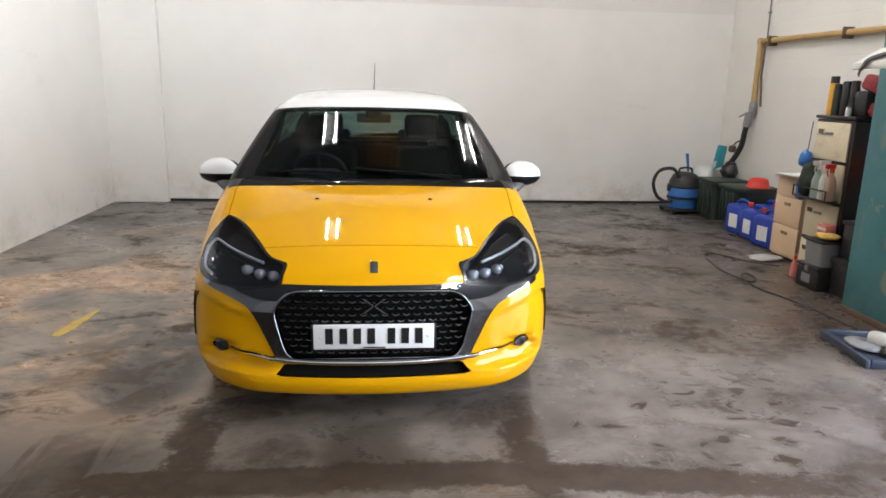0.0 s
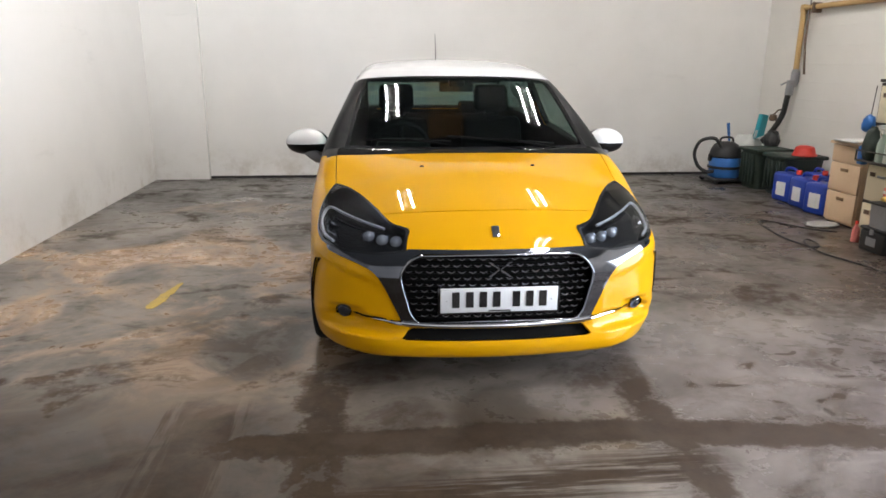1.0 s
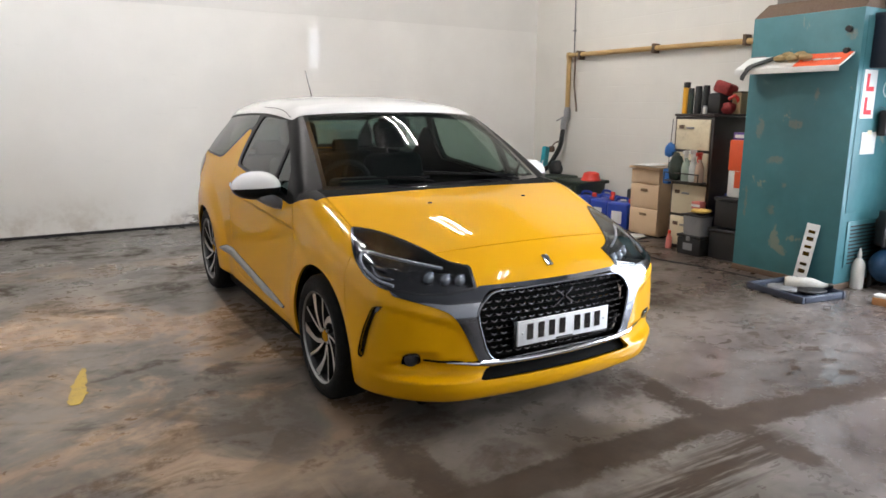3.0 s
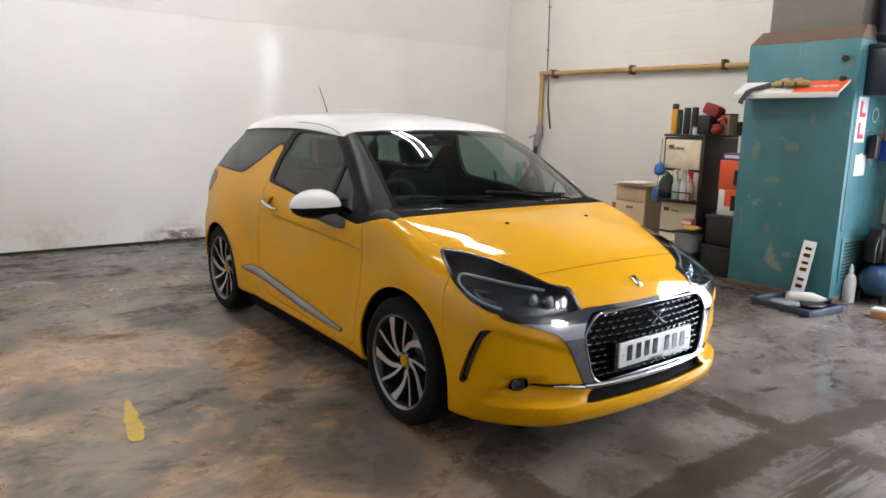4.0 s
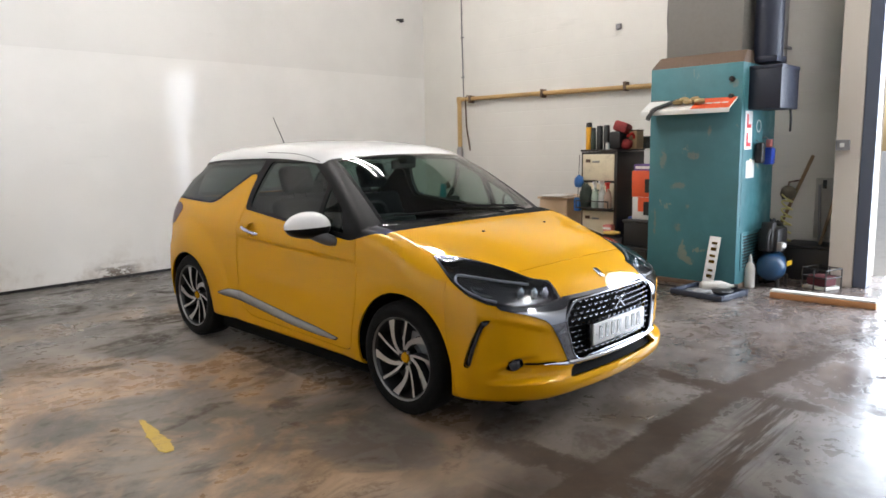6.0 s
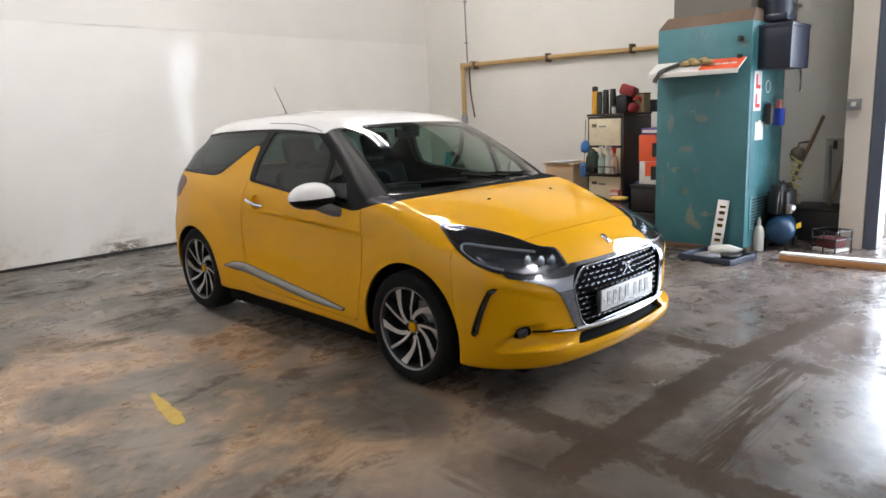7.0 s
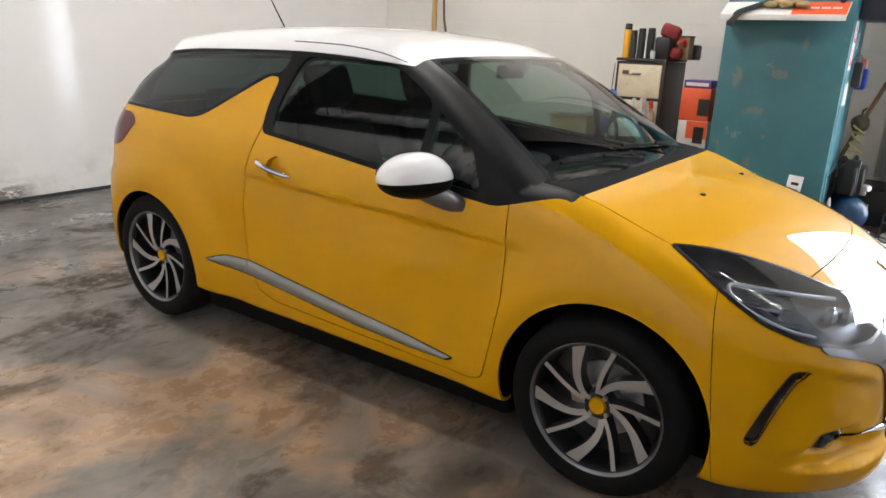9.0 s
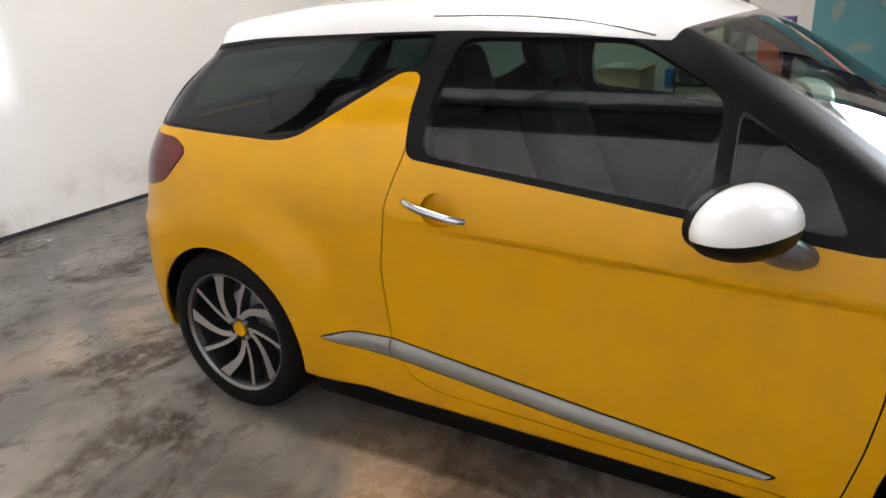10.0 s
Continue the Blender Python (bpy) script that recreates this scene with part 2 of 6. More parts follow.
def wall_material(name, base, joint_strength, blocks=False, stain=None, grime=0.45):
    m = mat(name, base, 0.55)
    n = Nodes(m)
    X, Y, Z = n.xyz()
    big, fine = n.noise(0.7, 4), n.noise(26, 3)
    c = n.mix(n.ramp(big, 0.35, 0.7), base, tuple(v * 0.93 for v in base))
    low = n.math("MULTIPLY", n.ramp(Z, 0.55, 0.0), n.ramp(n.noise(2.2, 6, 0.7), 0.46, 0.68))
    c = n.mix(n.math("MULTIPLY", low, grime), c, (0.36, 0.30, 0.23))
    scuff = n.math("MULTIPLY", n.ramp(n.noise(1.3, 6, 0.75, n.scaled(0.5, 0.5, 2.5)), 0.60, 0.72), 0.18)
    c = n.mix(scuff, c, tuple(v * 0.55 for v in base))
    if stain:
        x0, x1, z1 = stain
        f = n.math("MULTIPLY", n.math("MULTIPLY", n.ramp(X, x0 - 0.1, x0 + 0.12), n.ramp(X, x1 + 0.1, x1 - 0.12)), n.ramp(Z, z1 + 0.06, z1 - 0.10))
        f = n.math("MULTIPLY", f, n.ramp(n.noise(9, 5, 0.7, n.scaled(0.6, 1, 1.6)), 0.44, 0.54))
        c = n.mix(n.math("MULTIPLY", f, 0.85), c, (0.10, 0.070, 0.048))
    n.color(c)
    height = fine
    if blocks:
        br = n.t.nodes.new("ShaderNodeTexBrick")
        sw = n.t.nodes.new("ShaderNodeCombineXYZ")
        n.link(Y, sw.inputs["X"])
        n.link(Z, sw.inputs["Y"])
        n.link(sw.outputs["Vector"], br.inputs["Vector"])
        for key, v in (("Scale", 1.0), ("Mortar Size", 0.008), ("Brick Width", 0.44), ("Row Height", 0.215), ("Mortar Smooth", 0.6)):
            br.inputs[key].default_value = v
        height = n.math("SUBTRACT", n.math("MULTIPLY", fine, 0.3), n.math("MULTIPLY", br.outputs["Fac"], 0.8))
    n.bump(height, joint_strength, 0.003)
    return m


M_WALL_BACK = wall_material("white_gloss_panel_wall", (0.80, 0.79, 0.765), 0.004, False, (-0.52, -0.06, 0.17))
M_WALL_BACK.node_tree.nodes["Principled BSDF"].inputs["Roughness"].default_value = 0.055
M_WALL_BACK.node_tree.nodes["Principled BSDF"].inputs["Specular IOR Level"].default_value = 0.2
M_WALL = wall_material("white_painted_plaster", (0.76, 0.75, 0.73), 0.12)
M_WALL_NORTH_UP = wall_material("greyer_matt_plaster", (0.72, 0.71, 0.685), 0.12)
M_WALL_EAST = wall_material("off_white_painted_block", (0.69, 0.67, 0.625), 0.5, True, None, 0.8)
M_WALL_PIER = wall_material("stained_beige_paint", (0.52, 0.48, 0.425), 0.4, False, None, 1.0)
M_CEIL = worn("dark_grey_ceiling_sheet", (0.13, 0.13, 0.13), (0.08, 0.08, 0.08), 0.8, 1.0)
M_TEAL = mat("teal_enamel", (0.030, 0.12, 0.145), 0.42)
n = Nodes(M_TEAL)
teal = n.mix(n.ramp(n.noise(1.5, 5), 0.35, 0.7), (0.040, 0.146, 0.172), (0.058, 0.198, 0.225))
chip = n.ramp(n.noise(3.1, 5, 0.62, n.scaled(1, 1, 0.7), 0.4), 0.63, 0.67)
teal = n.mix(n.math("MULTIPLY", chip, 0.5), teal, (0.36, 0.30, 0.20))
TX, TY, TZ = n.xyz()
wobble = n.math("MULTIPLY", n.math("SUBTRACT", n.noise(13, 5, 0.7), 0.5), 1.7)
for cy, cz, ry, rz in ((0.455, 1.31, 0.07, 0.055), (0.77, 1.27, 0.045, 0.12), (0.60, 1.00, 0.10, 0.04), (0.85, 0.61, 0.02, 0.16), (0.60, 0.58, 0.05, 0.05), (0.50, 0.80, 0.03, 0.03), (0.07, 1.98, 0.05, 0.05), (0.30, 1.52, 0.03, 0.07)):
    d = n.math("ADD", n.math("POWER", n.math("DIVIDE", n.math("SUBTRACT", TY, cy), ry), 2.0), n.math("POWER", n.math("DIVIDE", n.math("SUBTRACT", TZ, cz), rz), 2.0))
    f = n.math("MULTIPLY", n.ramp(n.math("ADD", d, n.math("MULTIPLY", wobble, 2.6)), 0.9, 0.1), n.ramp(TX, 0.03, 0.01))
    teal = n.mix(n.math("MULTIPLY", f, 0.55), teal, (0.20, 0.19, 0.15))
rub = n.math("MULTIPLY", n.ramp(n.noise(14, 5, 0.7), 0.62, 0.72), n.ramp(n.noise(1.9, 3), 0.5, 0.65))
n.color(n.mix(n.math("MULTIPLY", rub, 0.5), teal, (0.17, 0.24, 0.24)))
n.rough(n.ramp(n.noise(9, 4), 0.3, 0.7, 0.34, 0.52))
M_YELLOWLINE = worn("yellow_line_paint", (0.52, 0.36, 0.07), (0.22, 0.17, 0.10), 0.6, 16, 1.0)
M_TUBE = mat("lit_tube", (1, 1, 1), 0.5, Emission_Color=(1.0, 0.955, 0.925, 1), Emission_Strength=240.0)
M_LAMPBODY = mat("lamp_white_steel", (0.75, 0.75, 0.74), 0.4)
M_MOULD = mat("satin_silver_moulding", (0.25, 0.247, 0.235), 0.38, 0.35)
M_GRILLE = mat("dark_chrome_grille", (0.20, 0.21, 0.235), 0.10, 1.0)
M_SURROUND = mat("dark_chrome_surround", (0.19, 0.20, 0.225), 0.08, 1.0)
M_RING = mat("satin_dark_chrome", (0.20, 0.21, 0.235), 0.10, 1.0)
M_PLATE = mat("reflective_white_plate", (0.72, 0.73, 0.75), 0.4)
M_BULB = mat("projector_glass", (0.34, 0.36, 0.40), 0.05, 0.3, 1.0)
M_GUIDE = mat("light_guide_acrylic", (0.40, 0.415, 0.45), 0.25, 0.1, 0.6)
M_BEZEL = mat("gunmetal_lamp_bezel", (0.065, 0.067, 0.073), 0.22, 0.85)
M_STALK = mat("grey_mirror_stalk", (0.12, 0.12, 0.125), 0.3, 0.2)
M_SEAT = mat("black_seat_fabric", (0.004, 0.004, 0.0045), 0.9)
M_SEAT.node_tree.nodes["Principled BSDF"].inputs["Specular IOR Level"].default_value = 0.15

# ---- mesh helpers ----
def mesh_object(name, bm, material, parent=None, label="", smooth=None):
    me = bpy.data.meshes.new(name)
    bm.to_mesh(me)
    bm.free()
    me.materials.append(material)
    if smooth is not None:
        me.polygons.foreach_set("use_smooth", [True] * len(me.polygons))
        me.set_sharp_from_angle(angle=radians(smooth))
    ob = new(name, me)
    if parent:
        ob.parent = parent
    if label:
        tagged(ob, label)
    return ob


def part(name, bm, material, parent, label="", smooth=40):
    return mesh_object(name, bm, material, parent, label, smooth)


def thing(name, at, label, category, group="", turn=0.0, kind=""):
    e = new(name)
    e.matrix_world = pose(*at, 0, 0, turn)
    return tagged(e, label, category, group, kind)


def box(x0, y0, z0, x1, y1, z1, bevel=0.0, bm=None, seg=2):
    own = bm is None
    b = bmesh.new()
    bmesh.ops.create_cube(b, size=1, matrix=Matrix.Translation(((x0 + x1) / 2, (y0 + y1) / 2, (z0 + z1) / 2)) @ Matrix.Diagonal((x1 - x0, y1 - y0, z1 - z0, 1)))
    if bevel:
        bmesh.ops.bevel(b, geom=b.edges[:], offset=bevel, segments=seg, affect="EDGES", profile=0.5)
    return b if own else merge(bm, b)


def merge(bm, other, m=None):
    if m is not None:
        bmesh.ops.transform(other, matrix=m, verts=other.verts)
    me = bpy.data.meshes.new("tmp")
    other.to_mesh(me)
    other.free()
    bm.from_mesh(me)
    bpy.data.meshes.remove(me)
    return bm


def lathe(profile, seg=32, m=None, bm=None):
    """Turns (radius, height) pairs round z."""
    b = bmesh.new()
    rings = []
    for r, z in profile:
        if r < 1e-6:
            rings.append([b.verts.new((0, 0, z))])
        else:
            rings.append([b.verts.new((r * math.cos(2 * math.pi * i / seg), r * math.sin(2 * math.pi * i / seg), z)) for i in range(seg)])
    for a, c in zip(rings, rings[1:]):
        for i in range(seg):
            j = (i + 1) % seg
            vs = [a[i % len(a)], a[j % len(a)], c[j % len(c)], c[i % len(c)]]
            vs = list(dict.fromkeys(vs))
            if len(vs) > 2:
                b.faces.new(vs)
    bmesh.ops.recalc_face_normals(b, faces=b.faces)
    if m is not None:
        bmesh.ops.transform(b, matrix=m, verts=b.verts)
    return b if bm is None else merge(bm, b)


def tube(points, radius, seg=10, bm=None, closed=False):
    """A round bar along points; radius may be a list."""
    b = bmesh.new()
    pts = [Vector(p) for p in points]
    rings = []
    up = None
    for i, p in enumerate(pts):
        d = (pts[min(i + 1, len(pts) - 1)] - pts[max(i - 1, 0)]).normalized()
        if up is None:
            up = d.orthogonal().normalized()
        side = d.cross(up).normalized()
        up = side.cross(d).normalized()
        r = radius[i] if isinstance(radius, (list, tuple)) else radius
        rings.append([b.verts.new(p + r * (math.cos(a) * up + math.sin(a) * side)) for a in (2 * math.pi * k / seg for k in range(seg))])
    for a, c in zip(rings, rings[1:]):
        for i in range(seg):
            b.faces.new((a[i], a[(i + 1) % seg], c[(i + 1) % seg], c[i]))
    if not closed:
        b.faces.new(rings[0][::-1])
        b.faces.new(rings[-1])
    bmesh.ops.recalc_face_normals(b, faces=b.faces)
    return b if bm is None else merge(bm, b)


def smooth_path(points, steps=6):
    """Catmull-Rom through a few points."""
    p = [Vector(q) for q in points]
    p = [2 * p[0] - p[1]] + p + [2 * p[-1] - p[-2]]
    out = []
    for a, b, c, d in zip(p, p[1:], p[2:], p[3:]):
        for k in range(steps):
            t = k / steps
            out.append(0.5 * (2 * b + (c - a) * t + (2 * a - 5 * b + 4 * c - d) * t * t + (3 * b - a - 3 * c + d) * t ** 3))
    return out + [p[-2]]


def extrude_outline(outline, depth, m=None, bevel=0.0, bm=None):
    """A flat outline (x, y) given thickness along z."""
    b = bmesh.new()
    f = b.faces.new([b.verts.new((x, y, 0)) for x, y in outline])
    r = bmesh.ops.extrude_face_region(b, geom=[f])
    bmesh.ops.translate(b, vec=(0, 0, depth), verts=[v for v in r["geom"] if isinstance(v, bmesh.types.BMVert)])
    bmesh.ops.recalc_face_normals(b, faces=b.faces)
    if bevel:
        bmesh.ops.bevel(b, geom=[e for e in b.edges if abs(e.verts[0].co.z - e.verts[1].co.z) < 1e-6], offset=bevel, segments=2, affect="EDGES")
    if m is not None:
        bmesh.ops.transform(b, matrix=m, verts=b.verts)
    return b if bm is None else merge(bm, b)

# ---- the room ----
def slab(name, x0, y0, z0, x1, y1, z1, material, label, category, bevel=0.0):
    ob = mesh_object(name, box(x0, y0, z0, x1, y1, z1, bevel), material)
    return tagged(ob, label, category, kind="structure")


T = 0.2
M_WALL_BAY = wall_material("unseen_bay_grey", (0.30, 0.29, 0.27), 0.4)
SIDE, JOG = -5.1, 3.2      # the room is wider beside the door: an added bay, out of view
slab("floor", SIDE - T, FRONT - T, -0.15, RIGHT + T, BACK + T, 0.0, M_FLOOR, "stained and partly wet grey concrete garage floor", "floor")


def bowed(name, x0, x1, y, z0, z1, thick, material, label):
    """A board wall that leans away a little towards its right-hand end."""
    bm = bmesh.new()
    rows = []
    for k in range(33):
        x = x0 + (x1 - x0) * k / 32
        r = max(0.0, x - 1.0)
        d = 0.021 * r * r / (r + 0.35)
        rows.append([bm.verts.new(p) for p in ((x, y + d, z0), (x, y + d, z1), (x, y + d + thick, z1), (x, y + d + thick, z0))])
    for p, q in zip(rows, rows[1:]):
        for k in range(4):
            bm.faces.new((p[k], p[(k + 1) % 4], q[(k + 1) % 4], q[k]))
    bm.faces.new(rows[0])
    bm.faces.new(rows[-1][::-1])
    bmesh.ops.recalc_face_normals(bm, faces=bm.faces)
    return tagged(mesh_object(name, bm, material, smooth=20), label, "wall", kind="structure")


bowed("wall_north", LEFT - T, RIGHT + T, BACK, 0.0, CEIL, T, M_WALL_BACK, "smooth off-white painted back wall with scuffs")
slab("wall_west", LEFT - T, JOG, 0.0, LEFT, BACK, 3.38, M_WALL, "white painted plain side wall", "wall")
slab("wall_west_return", SIDE, JOG, 0.0, LEFT - T, JOG + T, CEIL, M_WALL_BAY, "plain grey return wall of the unseen side bay", "wall")
slab("wall_west_bay", SIDE - T, FRONT - T, 0.0, SIDE, JOG + T, CEIL, M_WALL_BAY, "plain grey wall of the unseen side bay", "wall")
slab("wall_west_upper", LEFT - T, JOG, 3.38, LEFT - 0.03, BACK, CEIL, worn("dark_brown_cladding", (0.045, 0.042, 0.038), (0.025, 0.022, 0.02), 0.8, 1.5), "dark unpainted cladding above the side wall", "wall")
slab("trim", LEFT - 0.03, JOG, 3.72, LEFT + 0.03, 8.6, 3.84, M_LAMPBODY, "pale steel cable tray along the dark cladding", "cable tray", 0.006)
slab("wall_south", SIDE, FRONT - T, 0.0, RIGHT + T, FRONT, CEIL, M_WALL, "white painted wall", "wall")
slab("wall_east", RIGHT, 2.95, 0.0, RIGHT + T, BACK + 0.15, CEIL, M_WALL_EAST, "white painted block wall behind the workshop clutter", "wall")
slab("wall_east_pier", 4.22, DOOR_Y1 + 0.1, 0.0, RIGHT + T, 2.95, CEIL, M_WALL_PIER, "cream painted pier beside the roller door", "wall")
slab("wall_east_front", RIGHT, FRONT, 0.0, RIGHT + T, DOOR_Y0, CEIL, M_WALL, "white painted block wall", "wall")
slab("wall_east_header", RIGHT, DOOR_Y0, DOOR_H, RIGHT + T, DOOR_Y1 + 0.1, CEIL, M_WALL, "white painted wall above the door", "wall")
# unseen ceiling, added in dark grey sheet
slab("ceiling", SIDE - T, FRONT - T, CEIL, RIGHT + T, BACK + T, CEIL + 0.12, M_CEIL, "dark grey sheeted ceiling, out of view", "ceiling")
slab("wall_north_pier", LEFT, BACK - 0.10, 0.0, -2.66, BACK - 0.002, CEIL, M_WALL_BACK, "off-white boxed-out end of the back wall", "wall")
bowed("wall_north_upper", LEFT, RIGHT, BACK - 0.007, 2.56, CEIL, 0.005, M_WALL_NORTH_UP, "matt off-white upper part of the back wall")
slab("door_1", 4.24, DOOR_Y1 - 0.02, 0.0, 4.40, DOOR_Y1 + 0.098, DOOR_H + 0.2, mat("blue_grey_steel", (0.06, 0.075, 0.11), 0.45), "blue-grey steel upright of the roller door frame", "door frame", 0.008)
slab("ceiling_boards", -0.15, 4.7, CEIL - 0.05, 0.55, 7.2, CEIL - 0.003, worn("rough_timber", (0.30, 0.18, 0.07), (0.12, 0.07, 0.03), 0.7, 5), "rough brown timber boards under the ceiling", "boards")
slab("ground", RIGHT + T, -60, -0.16, 90, 60, -0.01, worn("outdoor_concrete", (0.42, 0.42, 0.41), (0.25, 0.25, 0.25), 0.7, 1.0), "pale concrete yard outside", "ground")


def lamp(x, y, length):
    t = thing("ceiling_light", (x, y, LAMP_Z), "white twin-tube fluorescent batten, lit", "ceiling light", "fluorescent battens")
    part("housing", box(-0.16, -length / 2 - 0.03, 0.03, 0.16, length / 2 + 0.03, 0.09, 0.01), M_LAMPBODY, t)
    for dx in (-0.115, 0.115):
        part("lit_tube", lathe([(0, -length / 2), (0.019, -length / 2), (0.019, length / 2), (0, length / 2)], 10, pose(dx, 0, 0, 90, 0, 0)), M_TUBE, t)
        for dy in (-length / 2 - 0.02, length / 2 + 0.02):
            part("end_cap", box(dx - 0.02, dy - 0.02, -0.02, dx + 0.02, dy + 0.02, 0.04, 0.004), M_LAMPBODY, t)
    for dy in (-length / 3, length / 3):
        part("hanger", tube([(0, dy, 0.08), (0, dy, CEIL - LAMP_Z)], 0.004, 6), M_LAMPBODY, t)
    return t


LAMP_Z = CEIL - 0.35
for lx, ly in ((-0.90, 6.25), (2.02, 6.25), (2.02, 1.5), (2.02, -2.4)):
    lamp(lx, ly, 1.6)

# ---- the car's skin: a smooth field, u rearwards from the nose, w across, h up ----
def bend(xs, ys):
    """A smooth curve through a few stations."""
    x, y = np.array(xs, float), np.array(ys, float)
    d = np.diff(y) / np.diff(x)
    s = np.concatenate([[d[0]], np.where(d[1:] * d[:-1] > 0, 2 * d[1:] * d[:-1] / (d[1:] + d[:-1] + 1e-12), 0), [d[-1]]])

    def f(t):
        t = np.clip(np.asarray(t, float), x[0] - 0.3, x[-1] + 0.3)
        i = np.clip(np.searchsorted(x, t) - 1, 0, len(x) - 2)
        hh = x[i + 1] - x[i]
        r = (t - x[i]) / hh
        q = np.clip(r, 0, 1)
        v = (1 + 2 * q) * (1 - q) ** 2 * y[i] + q * (1 - q) ** 2 * hh * s[i] + q * q * (3 - 2 * q) * y[i + 1] + q * q * (q - 1) * hh * s[i + 1]
        return v + np.where(r < 0, r * hh * s[i], 0) + np.where(r > 1, (r - 1) * hh * s[i + 1], 0)
    return f


def smax(a, b, k):
    return np.maximum(a, b) + np.maximum(k - np.abs(a - b), 0) ** 2 / (4 * k)


def smin(a, b, k):
    return -smax(-a, -b, k)


def step01(x, a, b):
    t = np.clip((x - a) / (b - a), 0, 1)
    return t * t * (3 - 2 * t)


HUB_F, HUB_R, HUB_H, ARCH_R = 0.832, 3.255, 0.312, 0.362
f_hood = bend((0.0, 0.08, 0.138, 0.22, 0.32, 0.45, 0.6, 0.73, 0.88, 1.0, 1.3), (0.60, 0.668, 0.728, 0.782, 0.836, 0.889, 0.937, 0.966, 0.984, 0.994, 1.015))
f_roof = bend((1.3, 1.7, 1.9, 2.2, 2.5, 2.9, 3.2, 3.5, 4.0), (1.30, 1.432, 1.468, 1.497, 1.506, 1.496, 1.470, 1.425, 1.32))
f_nose = bend((0.12, 0.18, 0.21, 0.25, 0.285, 0.315, 0.37, 0.50, 0.62, 0.70, 0.85), (0.10, 0.03, 0.002, -0.010, -0.006, 0.014, 0.020, 0.024, 0.035, 0.06, 0.14))
f_tail = bend((0.2, 0.3, 0.5, 0.7, 0.75, 0.95, 1.05, 1.2, 1.36, 1.39, 1.5), (3.84, 3.90, 3.93, 3.92, 3.89, 3.82, 3.75, 3.63, 3.46, 3.47, 3.50))
f_plan = bend((0.0, 0.3, 0.6, 0.85, 1.2, 2.0, 2.6, 3.2, 3.5, 3.75, 3.95), (0.79, 0.828, 0.846, 0.856, 0.856, 0.856, 0.860, 0.868, 0.852, 0.81, 0.74))
f_sect = bend((0.12, 0.2, 0.28, 0.45, 0.6, 0.75, 0.87, 0.95, 1.02, 1.08, 1.2, 1.3, 1.4, 1.55), (0.79, 0.832, 0.85, 0.862, 0.862, 0.861, 0.858, 0.846, 0.824, 0.797, 0.737, 0.686, 0.632, 0.54))
f_under = bend((0.0, 0.5, 1.2, 2.8, 3.4, 3.95), (0.175, 0.165, 0.205, 0.235, 0.25, 0.30))


def top_height(u, w):
    a = np.abs(w)
    hood = f_hood(u - 0.10 * a ** 2) - 0.14 * a ** 2 * (1 - step01(u, 0.65, 1.08))
    screen_u = u - (0.17 + 0.30 * np.clip(u - 1.1, 0, 0.8)) * a ** 2
    screen = 0.968 + (screen_u - 1.0) * 0.655 + 0.030 * np.maximum(0, 1 - ((screen_u - 1.36) / 0.36) ** 2)
    roof = f_roof(u - 0.05 * a ** 2) - 0.09 * a ** 2 - 0.10 * a ** 4
    return hood, screen, roof


def side_width(u, h):
    g = f_plan(u) * f_sect(h) / 0.862
    g = g - 0.05 * step01(h, 1.0, 1.4) * step01(u, 2.6, 3.5)
    rf = np.hypot(u - HUB_F, h - HUB_H)
    rr = np.hypot(u - HUB_R, h - HUB_H)
    g = g + 0.007 * np.exp(-((rf - 0.40) / 0.055) ** 2) + 0.011 * (1 - step01(rf, 0.45, 0.60))
    g = g + 0.006 * np.exp(-((rr - 0.41) / 0.065) ** 2) + 0.023 * (1 - step01(rr, 0.47, 0.63))
    # crease along the door below the handle, and the hollow under it
    line = 0.800 + 0.042 * (u - 1.2)
    on = step01(u, 1.0, 1.5) * step01(2.55, u, u + 0.0001) * step01(-u, -2.62, -2.2)
    g = g - 0.018 * on * step01(line - h, -0.006, 0.018) * (1 - step01(line - h, 0.03, 0.42))
    g = g + 0.010 * step01(-h, -0.40, -0.30) * step01(u, 1.1, 1.5) * step01(-u, -2.8, -2.5)
    return g


def skin_fields(u, w, h):
    a = np.abs(w)
    hood, screen, roof = top_height(u, w)
    top = np.maximum(hood, smin(screen, roof, 0.05))
    slope = 1.0 / np.sqrt(1 + np.where(hood > screen, 0.3, np.where(screen < roof, 0.655, 0.1)) ** 2)
    f_top = (h - top) * slope
    f_side = a - side_width(u, h)
    f_front = (f_nose(h) + 0.20 * a ** 2 + 0.55 * a ** 8 - u) * 0.93
    # hollow above the lip, pocket of the fog lamp, sunken corner panel
    f_front = f_front + 0.036 * step01(a, 0.43, 0.60) * step01(-a, -0.83, -0.74) * step01(h, 0.282, 0.300) * step01(-h, -0.382, -0.346)
    f_front = f_front + 0.030 * np.exp(-((a - 0.680) / 0.070) ** 4 - ((h - 0.370) / 0.036) ** 4)
    f_front = f_front + 0.9 * np.maximum(a - 0.48, 0) ** 2 * step01(-h, -0.36, -0.20)
    f_front = f_front + 0.011 * step01(h, 0.355, 0.39) * step01(0.513 + 0.32 * (a - 0.503) - h, -0.020, 0.014) * step01(a, 0.47, 0.60)
    f_back = (u - f_tail(h) + 0.16 * a ** 2 + 0.5 * a ** 8) * 0.9
    return f_top, f_side, f_front, f_back


